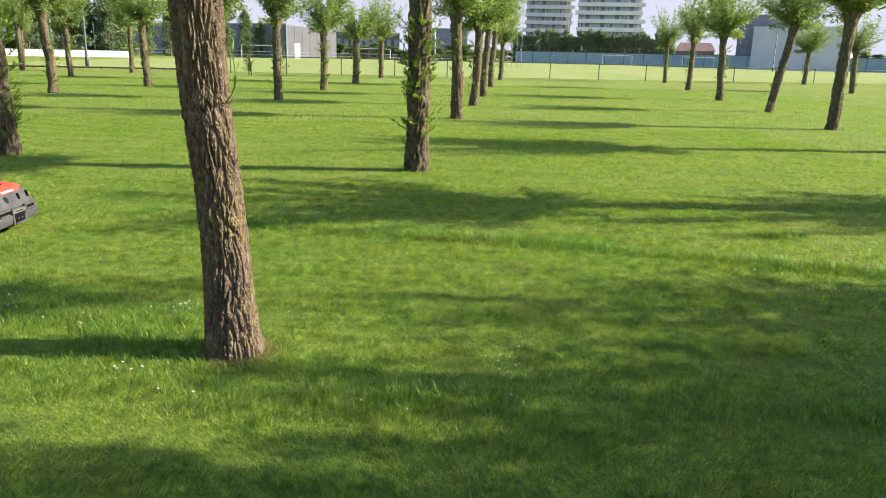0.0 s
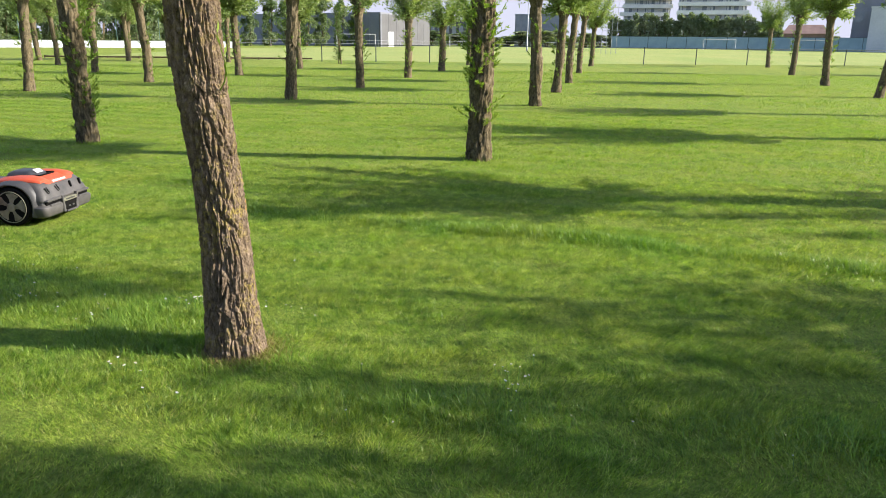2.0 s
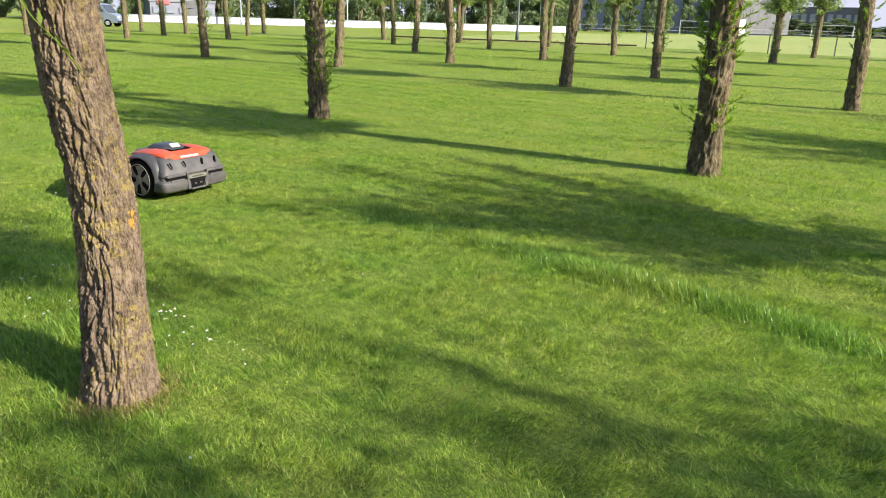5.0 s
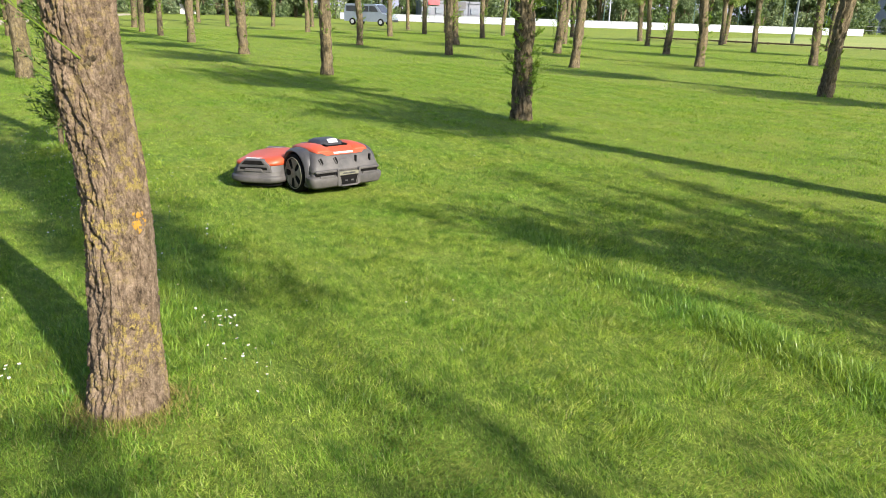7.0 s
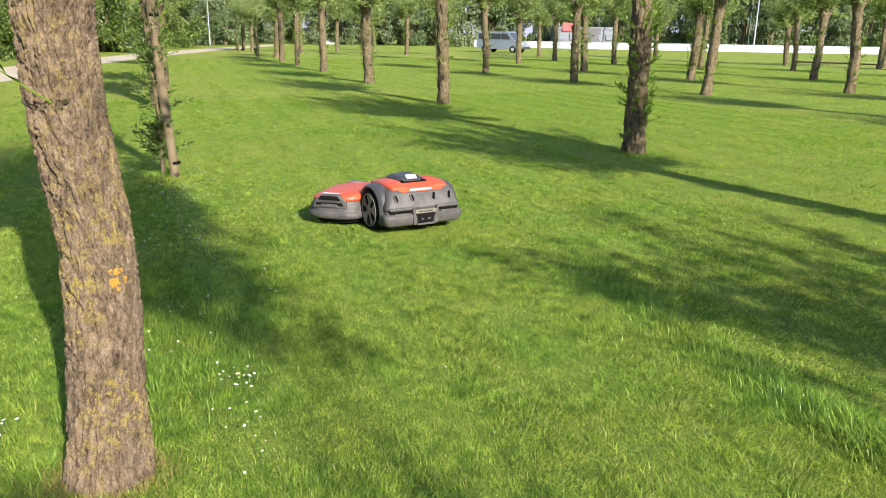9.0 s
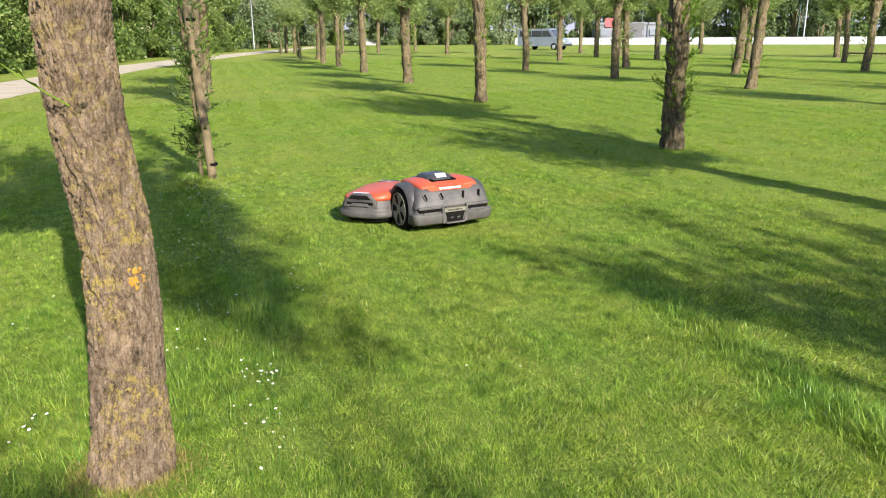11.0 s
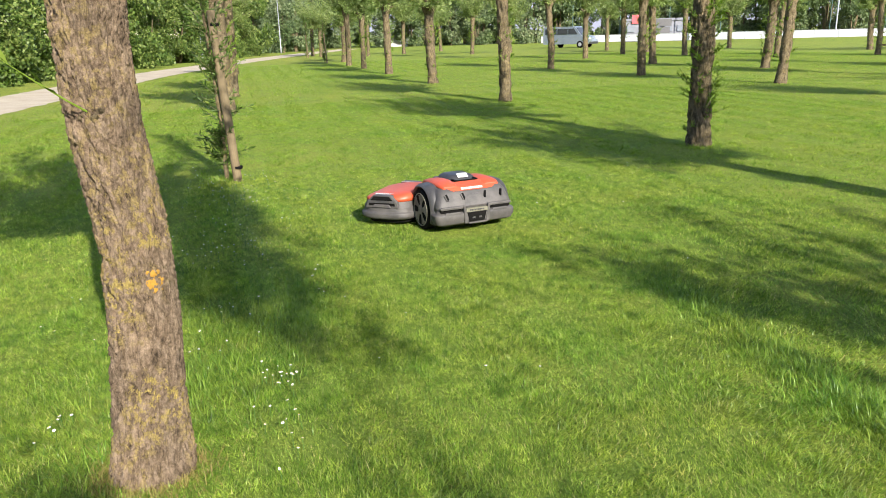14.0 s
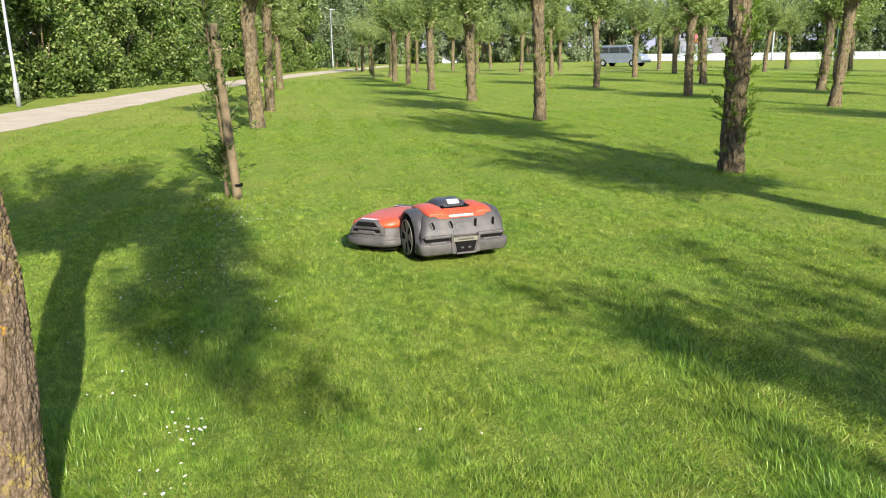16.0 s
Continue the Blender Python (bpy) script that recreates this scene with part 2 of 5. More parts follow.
# ---- mesh helpers ----
class Mesh:
    """Collects vertices and faces for one mesh."""

    def __init__(self):
        self.v, self.f = [], []

    def add(self, verts, faces):
        o = len(self.v)
        self.v.extend([tuple(p) for p in verts])
        self.f.extend([tuple(i + o for i in q) for q in faces])

    def box(self, c, s, m=None):
        x, y, z = (k / 2 for k in s)
        pts = [Vector((a * x, b * y, d * z)) for a in (-1, 1) for b in (-1, 1) for d in (-1, 1)]
        pts = [(m @ p if m else p) + Vector(c) for p in pts]
        self.add(pts, [(0, 1, 3, 2), (4, 6, 7, 5), (0, 4, 5, 1), (2, 3, 7, 6), (0, 2, 6, 4), (1, 5, 7, 3)])

    def tube(self, pts, radii, seg=8, cap=True):
        rings = []
        for i, p in enumerate(pts):
            p = Vector(p)
            d = (Vector(pts[min(i + 1, len(pts) - 1)]) - Vector(pts[max(i - 1, 0)])).normalized()
            a = d.orthogonal().normalized() if abs(d.z) < 0.95 else (Vector((1, 0, 0)) - d * d.x).normalized()
            b = d.cross(a)
            rings.append([p + (a * math.cos(2 * math.pi * k / seg) + b * math.sin(2 * math.pi * k / seg)) * radii[i] for k in range(seg)])
        o = len(self.v)
        faces = [(r * seg + k, r * seg + (k + 1) % seg, (r + 1) * seg + (k + 1) % seg, (r + 1) * seg + k) for r in range(len(pts) - 1) for k in range(seg)]
        if cap:
            faces += [tuple(reversed(range(seg))), tuple(range((len(pts) - 1) * seg, len(pts) * seg))]
        self.add([p for r in rings for p in r], faces)

    def loft(self, sections, cap=True, closed=True):
        """Sections of equally many points, joined one to the next."""
        n = len(sections[0])
        faces = [(r * n + k, r * n + (k + 1) % n, (r + 1) * n + (k + 1) % n, (r + 1) * n + k) for r in range(len(sections) - 1) for k in range(n if closed else n - 1)]
        if cap:
            faces += [tuple(reversed(range(n))), tuple(range((len(sections) - 1) * n, len(sections) * n))]
        self.add([p for s in sections for p in s], faces)

    def data(self, name, material, smooth=False):
        me = bpy.data.meshes.new(name)
        me.from_pydata(self.v, [], self.f)
        me.materials.append(material)
        if smooth:
            me.polygons.foreach_set("use_smooth", [True] * len(me.polygons))
        me.update()
        return me


def fast_mesh(name, verts, faces, material):
    """A mesh from numpy arrays of vertices and of faces of one size."""
    me = bpy.data.meshes.new(name)
    n, k = faces.shape
    me.vertices.add(len(verts))
    me.vertices.foreach_set("co", verts.astype(np.float32).ravel())
    me.loops.add(n * k)
    me.loops.foreach_set("vertex_index", faces.astype(np.int32).ravel())
    me.polygons.add(n)
    me.polygons.foreach_set("loop_start", np.arange(0, n * k, k, dtype=np.int32))
    me.update(calc_edges=True)
    me.materials.append(material)
    return me


def part(name, mesh, material, parent, label="", smooth=False):
    me = mesh.data(name, material, smooth) if isinstance(mesh, Mesh) else mesh
    ob = new(name, me)
    ob.parent = parent
    if label:
        ob["label"] = label
    return ob


def bevel(ob, width, segments=2, angle=35):
    b = ob.modifiers.new("bevel", "BEVEL")
    b.width, b.segments, b.limit_method, b.angle_limit = width, segments, "ANGLE", radians(angle)
    return ob


def thing(name, m, label, category, group="", kind=""):
    ob = new(name)
    ob.matrix_basis = m
    return tagged(ob, label, category, group, kind)


# ---- ground ----
def build_ground():
    me = Mesh()
    rings = [0.0, 6, 14, 30, 60, 120, 300, 900, 2400]
    seg = 48
    verts, faces = [(0, 0, 0)], []
    for r in rings[1:]:
        verts += [(r * math.cos(2 * math.pi * k / seg) - 5, r * math.sin(2 * math.pi * k / seg) + 8, 0) for k in range(seg)]
    faces += [(0, 1 + k, 1 + (k + 1) % seg) for k in range(seg)]
    for i in range(len(rings) - 2):
        a, b = 1 + i * seg, 1 + (i + 1) * seg
        faces += [(a + k, b + k, b + (k + 1) % seg, a + (k + 1) % seg) for k in range(seg)]
    verts[0] = (-5, 8, 0)
    me.add(verts, faces)
    return tagged(new("ground", me.data("ground", TURF)), "mown green lawn reaching to the playing fields", "ground", kind="structure")


build_ground()


def build_backdrop():
    """Pale haze low on the horizon, far beyond everything, painted as a glowing ring."""
    m = bpy.data.materials.new("glowing horizon haze")
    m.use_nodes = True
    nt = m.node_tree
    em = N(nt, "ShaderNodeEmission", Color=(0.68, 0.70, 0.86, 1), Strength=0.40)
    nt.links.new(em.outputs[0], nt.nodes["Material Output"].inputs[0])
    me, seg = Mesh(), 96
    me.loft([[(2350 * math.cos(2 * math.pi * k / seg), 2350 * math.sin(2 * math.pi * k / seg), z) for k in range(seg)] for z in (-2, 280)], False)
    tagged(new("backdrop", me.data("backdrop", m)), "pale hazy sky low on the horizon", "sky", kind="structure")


build_backdrop()


def strip(points, width, z, wobble=0.06, step=0.5, seed=1):
    """A ribbon along a smooth line through the points."""
    rng = random.Random(seed)
    pts = [Vector((*p, 0)) for p in points]
    line = []
    for i in range(len(pts) - 1):
        p0, p1, p2, p3 = pts[max(i - 1, 0)], pts[i], pts[i + 1], pts[min(i + 2, len(pts) - 1)]
        n = max(2, int((p2 - p1).length / step))
        for k in range(n):
            t = k / n
            line.append(0.5 * ((2 * p1) + (p2 - p0) * t + (2 * p0 - 5 * p1 + 4 * p2 - p3) * t * t + (3 * p1 - p0 - 3 * p2 + p3) * t ** 3))
    me = Mesh()
    verts = []
    for i, p in enumerate(line):
        d = (line[min(i + 1, len(line) - 1)] - line[max(i - 1, 0)]).normalized()
        s = Vector((-d.y, d.x, 0))
        for side in (-1, 1):
            verts.append(p + s * side * (width / 2 + rng.uniform(-wobble, wobble)) + Vector((0, 0, z)))
    me.add(verts, [(2 * i, 2 * i + 1, 2 * i + 3, 2 * i + 2) for i in range(len(line) - 1)])
    return me, line


PATH_LINE = [(44, -17), (20, -10.5), (0, -5.0), (-16, -0.8), (-25, 1.6), (-38, 5.2), (-56, 12.2), (-76, 21.2), (-100, 33)]
path_mesh, path_line = strip(PATH_LINE, 2.7, 0.006)
tagged(new("path", path_mesh.data("path", GRAVEL)), "pale gravel footpath curving beside the lawn", "path", kind="structure")


def build_pitch():
    """The playing field's paler, drier turf, bounded by the rail and the boards."""
    m, nt, bs = mat("pale playing field turf")
    co = world_coords(nt)
    fine, broad = noise_tex(nt, co, 20, 4, 0.7), noise_tex(nt, world_coords(nt, (1, 0.3, 1)), 0.16, 3)
    c = ramp(nt, fine, [(0.3, (0.16, 0.20, 0.05)), (0.7, (0.30, 0.33, 0.11))])
    c = mixc(nt, 1.0, c, ramp(nt, broad, [(0.35, (0.9, 0.97, 0.9)), (0.65, (1.12, 1.04, 1.1))]), "MULTIPLY")
    nt.links.new(c, bs.inputs["Base Color"])
    bs.inputs["Roughness"].default_value, bs.inputs["Specular IOR Level"].default_value = 0.95, 0.1
    bump(nt, bs, fine, 0.8, 0.03)
    edge = [(-45, 113), (-38, 70), (-33, 51), (-21.5, 53.1), (-16, 54.4), (0, 54.6), (15, 58.6), (38, 66.8), (60, 75.6), (110, 190), (-20, 236)]
    me = Mesh()
    me.add([(x, y, 0.012) for x, y in edge], [tuple(reversed(range(len(edge))))])
    tagged(new("pitch", me.data("pitch", m)), "pale dry turf of the playing field", "ground", kind="structure")


build_pitch()


# ---- willows ----
def trunk_mesh(centres, radii, seg, rows, amp, seed, fine=False):
    """A furrowed trunk along given centres. Ridges run up the stem and fork."""
    zs = [c[2] for c in centres]
    sections = []
    off = Vector((seed * 7.3, seed * 3.1, seed * 1.7))
    for i in range(rows + 1):
        z = zs[0] + (zs[-1] - zs[0]) * i / rows
        cx, cy, r = (float(np.interp(z, zs, [k for k in col])) for col in ([c[0] for c in centres], [c[1] for c in centres], radii))
        ring = []
        for k in range(seg):
            a = 2 * math.pi * k / seg
            u = Vector((math.cos(a), math.sin(a), 0))
            q = u * r
            lump = noise.noise(q * 5 + Vector((0, 0, z * 1.6)) + off) * r * (0.07 if fine else 0.22)
            if fine:
                w = Vector((noise.noise(q * 9 + Vector((3, 0, z * 3)) + off), noise.noise(q * 9 + Vector((0, 5, z * 3)) + off), 0)) * 0.018
                n1 = abs(noise.noise((q + w) * 50 + Vector((0, 0, z * 8.5)) + off))
                n2 = abs(noise.noise((q + w) * 115 + Vector((4, 0, z * 48)) + off))
                n3 = noise.noise(q * 130 + Vector((0, 9, z * 90)) + off)
                deep = 0.55 + 1.35 * max(0.0, math.cos(a + 1.75))          # furrows cut deepest on the shaded side
                d = amp * deep * (min(n1 * 3.0, 1.0) - 0.5) + amp * 0.5 * (min(n2 * 3, 1) - 0.5) + amp * 0.3 * n3
            else:
                n1 = abs(noise.noise(q * 24 + Vector((0, 0, z * 5)) + off))
                n2 = abs(noise.noise(q * 52 + Vector((5, 0, z * 11)) + off))
                d = amp * (min(n1 * 3, 1) - 0.5) + amp * 0.5 * (min(n2 * 3, 1) - 0.5)
            ring.append((cx + u.x * (r + lump + d), cy + u.y * (r + lump + d), z))
        sections.append(ring)
    me = Mesh()
    me.loft(sections)
    return me


def leaves_mesh(name, spots, dirs, lengths, widths, material, rng):
    """Pointed folded leaves, four corners each, at many spots."""
    n = len(spots)
    d = dirs / np.linalg.norm(dirs, axis=1, keepdims=True)
    side = np.cross(d, rng.normal(size=(n, 3)))
    side /= np.linalg.norm(side, axis=1, keepdims=True) + 1e-9
    L, W = lengths[:, None], widths[:, None]
    up = np.cross(side, d)
    v = np.stack([spots, spots + d * L * 0.45 + side * W * 0.5 + up * W * 0.15, spots + d * L - up * L * 0.12, spots + d * L * 0.45 - side * W * 0.5 + up * W * 0.15], axis=1).reshape(-1, 3)
    return fast_mesh(name, v, np.arange(4 * n).reshape(n, 4), material)


def shoot_line(base, aim, length, droop, rng, n=5):
    pts, p, d = [Vector(base)], Vector(base), Vector(aim).normalized()
    for i in range(n):
        d = (d + Vector((rng.uniform(-0.1, 0.1), rng.uniform(-0.1, 0.1), droop))).normalized()
        p = p + d * (length / n)
        pts.append(p)
    return pts


def crown_shoots(tw, spots, dirs, top, r, count, rng, reach=1.0):
    """A vase of shoots: short ones hanging low about the head, long ones rising and spreading."""
    for k in range(count):
        a, e = rng.uniform(0, 2 * math.pi), radians(rng.choice((rng.uniform(-20, 30), rng.uniform(20, 60), rng.uniform(30, 80), rng.uniform(30, 80))))
        d = Vector((math.cos(a) * math.cos(e), math.sin(a) * math.cos(e), math.sin(e)))
        ln = reach * (rng.uniform(0.4, 0.7) + min(1.0, 1.3 * max(0, math.sin(e))) * rng.uniform(0.5, 1.75))
        line = shoot_line(top + d * r, d, ln, 0.06, rng)
        tw.tube(line, [0.011, 0.009, 0.007, 0.005, 0.003, 0.001], 3, False)
        for p, q in zip(line, line[1:]):
            for _ in range(int(8 + 10 * ln)):
                spots.append(p.lerp(q, rng.random()) + Vector((rng.gauss(0, 0.06), rng.gauss(0, 0.06), rng.gauss(0, 0.06))))
                dirs.append((q - p).normalized() * 0.5 + Vector((rng.uniform(-1, 1), rng.uniform(-1, 1), rng.uniform(-0.9, 0.6))))


def sprouts(rng, nrng, r, z0, z1, count, reach, parent, name="trunk_sprout"):
    """Leafy shoots growing straight from the bark."""
    tw, spots, dirs = Mesh(), [], []
    for _ in range(count):
        a, z = rng.uniform(0, 2 * math.pi), z0 + (z1 - z0) * rng.random() ** 0.8
        base = Vector((math.cos(a) * r * 0.9, math.sin(a) * r * 0.9, z))
        line = shoot_line(base, (math.cos(a), math.sin(a), rng.uniform(0.2, 1.4)), reach * rng.choice((0.5, 0.6, 0.8, 1.0, 1.7)), 0.05, rng, 3)
        tw.tube(line, [0.004, 0.003, 0.002, 0.001], 3, False)
        for p, q in zip(line, line[1:]):
            for _ in range(9):
                t = rng.random()
                spots.append(p.lerp(q, t))
                dirs.append((q - p).normalized() + Vector((rng.uniform(-1, 1), rng.uniform(-1, 1), rng.uniform(-0.6, 0.8))))
    n = len(spots)
    lm = leaves_mesh("sprout_leaves", np.array([tuple(p) for p in spots]), np.array([tuple(p) for p in dirs]), nrng.uniform(0.035, 0.075, n), nrng.uniform(0.010, 0.017, n), SPROUT, nrng)
    s = tagged(part(name, tw, TWIG, parent), kind="stuff")
    tagged(part("sprout_leaves", lm, SPROUT, s), kind="stuff")


def pollard(name, seed, height=2.45, r=0.15, lean=(0, 0), whips=0, crown=1.0, sprout=0, seg=26, rows=34, label="", bark_mat=None, head=1.0, reach=1.0):
    """A pollard willow: furrowed stem, knuckled head, a shock of young leafy shoots."""
    rng, nrng = random.Random(seed), np.random.default_rng(seed)
    tree = thing(name, Matrix(), label or "pollarded willow with furrowed bark and a leafy head", "tree", "willows in the lawn")
    c = [(0, 0, -0.05), (lean[0] * 0.38 + 0.03 * rng.uniform(-1, 1), lean[1] * 0.38 + 0.03 * rng.uniform(-1, 1), height * 0.4), (lean[0] * 0.7, lean[1] * 0.7, height * 0.7), (lean[0], lean[1], height), (lean[0], lean[1], height + 0.22)]
    rad = [r * 1.22, r * 1.0, r * 0.95, r * 1.25 * head, r * 0.9 * head]
    zs = [k[2] for k in c]
    zs2 = sorted(zs + [0.12, 0.3, height - 0.25])
    cc = [(float(np.interp(z, zs, [k[0] for k in c])), float(np.interp(z, zs, [k[1] for k in c])), z) for z in zs2]
    rr = []
    for z in zs2:
        v = float(np.interp(z, zs, rad))
        if 0.1 < z < 0.2:
            v = r * 1.1
        elif 0.25 < z < 0.35:
            v = r * 1.02
        elif abs(z - (height - 0.25)) < 0.01:
            v = r * 0.97
        rr.append(v)
    part("trunk", trunk_mesh(cc, rr, seg, rows, r * 0.25, seed), bark_mat or BARK, tree, smooth=True)
    top = Vector((lean[0], lean[1], height))
    knobs = Mesh()
    for k in range(9):
        a = 2 * math.pi * k / 9 + rng.uniform(-0.3, 0.3)
        d = Vector((math.cos(a), math.sin(a), rng.uniform(0.1, 1.0)))
        b = top + Vector((0, 0, rng.uniform(-0.12, 0.2)))
        s = r * rng.uniform(0.9, 1.5) * head
        knobs.tube([b, b + d * s * 0.7, b + d * s * 1.25, b + d * s * 1.5], [r * 0.5, r * 0.46, r * 0.36, r * 0.12], 7)
    part("pollard_head", knobs, bark_mat or BARK, tree, smooth=True)
    tw, spots, dirs = Mesh(), [], []
    crown_shoots(tw, spots, dirs, top + Vector((0, 0, 0.08)), r * 1.3, int(58 * crown), rng, reach)
    for k in range(whips):
        a = rng.uniform(0, 2 * math.pi)
        d = Vector((math.cos(a) * 0.32, math.sin(a) * 0.32, 1))
        line = shoot_line(top + Vector((d.x * 0.4, d.y * 0.4, 0.15)), d, rng.uniform(1.7, 2.9), 0.04, rng, 6)
        tw.tube(line, [0.016, 0.014, 0.011, 0.008, 0.006, 0.004, 0.002], 4, False)
        for p, q in zip(line[1:], line[2:]):
            for _ in range(5):
                spots.append(p.lerp(q, rng.random()))
                dirs.append((q - p).normalized() + Vector((rng.uniform(-1, 1), rng.uniform(-1, 1), 0.2)))
    n = len(spots)
    lm = leaves_mesh("leaves", np.array([tuple(p) for p in spots]), np.array([tuple(p) for p in dirs]), nrng.uniform(0.09, 0.17, n), nrng.uniform(0.028, 0.048, n), LEAF, nrng)
    s = part("shoot_tuft", tw, TWIG, tree)
    tagged(part("leaves", lm, LEAF, s), kind="stuff")
    if sprout:
        sprouts(rng, nrng, r, 0.15, 1.9, int(sprout * 0.9), 0.17, tree)
    return tree


def put(tree, x, y, turn, s=1.0, fat=1.0):
    tree.matrix_basis = Matrix.Translation((x, y, 0)) @ Matrix.Rotation(turn, 4, "Z") @ Matrix.Diagonal((s * fat, s * fat, s, 1))
    return tree


# the furrowed willow close to the camera's way
def near_willow():
    rng, nrng = random.Random(77), np.random.default_rng(77)
    tree = thing("willow_tree", Matrix.Translation((-1.06, 3.58, 0)), "leaning willow with deeply furrowed brown bark and yellow lichen", "tree", "willows in the lawn")
    c = [(0.015, -0.015, -0.06), (0, 0, 0.1), (-0.01, 0.01, 0.3), (-0.03, 0.03, 0.6), (-0.05, 0.03, 0.9), (-0.07, 0.0, 1.2), (-0.085, -0.01, 1.5), (-0.10, 0.01, 1.8), (-0.12, 0.02, 2.15), (-0.12, 0.02, 2.38)]
    rad = [0.155, 0.132, 0.117, 0.108, 0.105, 0.107, 0.110, 0.116, 0.165, 0.11]
    part("trunk", trunk_mesh(c, rad, 320, 560, 0.0125, 5, True), BARK_NEAR, tree, smooth=True)
    knot = Mesh()
    for k in range(6):
        a = radians(-42 + 7 * k)
        b = Vector((-0.07 + 0.085 * math.cos(a), 0.085 * math.sin(a), 1.235 + 0.012 * (k % 3)))
        o = Vector((math.cos(a), math.sin(a), rng.uniform(-0.3, 0.4)))
        knot.tube([b, b + o * 0.02, b + o * 0.030 + Vector((0, 0, rng.uniform(-0.012, 0.012)))], [0.017, 0.012, 0.003], 6)
    part("knot", knot, BARK, tree, "dark rough knot in the bark")
    spots = Mesh()
    for k in range(26):
        a, z, q = rng.gauss(0.42, 0.10), rng.gauss(0.695, 0.018), rng.uniform(0.006, 0.013)
        u = Vector((math.cos(a), math.sin(a), 0))
        c0 = Vector((-0.04, 0.03, z)) + u * 0.113
        e1, e2 = Vector((-u.y, u.x, 0)), Vector((0, 0, 1))
        rim = [c0 + (e1 * math.cos(2 * math.pi * j / 7) + e2 * math.sin(2 * math.pi * j / 7)) * q * rng.uniform(0.7, 1.2) for j in range(7)]
        spots.add([c0 + u * 0.003] + rim, [(0, 1 + j, 1 + (j + 1) % 7) for j in range(7)])
    part("lichen_patch", spots, LICHEN, tree, "bright orange lichen")
    knobs = Mesh()
    for k in range(10):
        a = 2 * math.pi * k / 10
        d = Vector((math.cos(a), math.sin(a), rng.uniform(0.2, 1)))
        b = Vector((-0.12, 0.02, 2.15 + rng.uniform(-0.1, 0.2)))
        knobs.tube([b, b + d * 0.12, b + d * 0.2, b + d * 0.26], [0.08, 0.075, 0.055, 0.02], 7)
    part("pollard_head", knobs, BARK, tree, smooth=True)
    tw, spots, dirs = Mesh(), [], []
    crown_shoots(tw, spots, dirs, Vector((-0.12, 0.02, 2.25)), 0.2, 96, rng, 1.25)
    n = len(spots)
    s = part("shoot_tuft", tw, TWIG, tree)
    tagged(part("leaves", leaves_mesh("leaves", np.array([tuple(p) for p in spots]), np.array([tuple(p) for p in dirs]), nrng.uniform(0.09, 0.17, n), nrng.uniform(0.028, 0.048, n), LEAF, nrng), LEAF, s), kind="stuff")
    # one thin green sprout out of the knot, with a few long leaves
    tw, spots, dirs = Mesh(), [], []
    line = [Vector(p) for p in ((0.03, -0.05, 1.26), (0.075, -0.10, 1.30), (0.115, -0.17, 1.36), (0.135, -0.25, 1.43), (0.145, -0.32, 1.53))]
    tw.tube(line, [0.0035, 0.003, 0.0025, 0.002, 0.001], 5, False)
    for k, (p, q) in enumerate(zip(line[1:], line[2:])):
        for t in (0.2, 0.7):
            spots.append(p.lerp(q, t))
            dirs.append((q - p).normalized() * 0.9 + Vector((rng.uniform(-0.7, 0.7), rng.uniform(-0.7, 0.7), rng.uniform(-0.2, 0.7))))
    n = len(spots)
    s = part("knot_sprout", tw, SPROUT, tree, "thin green sprout")
    part("sprout_leaves", leaves_mesh("sprout_leaves", np.array([tuple(p) for p in spots]), np.array([tuple(p) for p in dirs]), nrng.uniform(0.05, 0.075, n), nrng.uniform(0.010, 0.015, n), SPROUT, nrng), SPROUT, s)
    return tree


near_willow()

SPROUTY = "pollarded willow with leafy sprouts along its furrowed trunk"
put(pollard("willow_tree", 11, 2.6, 0.133, (0.02, 0.05), 4, 1.3, 90, 64, 100, SPROUTY, reach=1.25), -0.37, 9.9, 0.3)
put(pollard("willow_tree", 12, 2.6, 0.120, (-0.05, 0.1), 2, 1.5, 80, 64, 100, SPROUTY, reach=1.35), -6.1, 10.42, 1.0)
put(pollard("willow_tree", 13, 2.55, 0.118, (0.1, -0.15), 3, 1.3, 40, 48, 60, SPROUTY, reach=1.25), -13.55, 11.5, 0.0)
put(pollard("willow_tree", 14, 2.5, 0.125, (0.14, 0.0), 3, 1.0, 16, 48, 60), -5.9, 18.95, 0.0)
put(pollard("willow_tree", 15, 2.5, 0.125, (-0.06, 0.0), 3, 1.1, 24, 40, 54, SPROUTY), 0.25, 18.55, 0.0)
put(pollard("willow_tree", 16, 2.6, 0.125, (0.06, 0.0), 2, 1.0, 6, 28, 40, "leaning pollarded willow with a leafy head"), 9.2, 18.0, 0.0)
put(pollard("willow_tree", 17, 2.6, 0.115, (0.44, 0.0), 2, 1.0, 6, 28, 40, "strongly leaning pollarded willow with a leafy head"), 10.2, 24.0, 0.0)

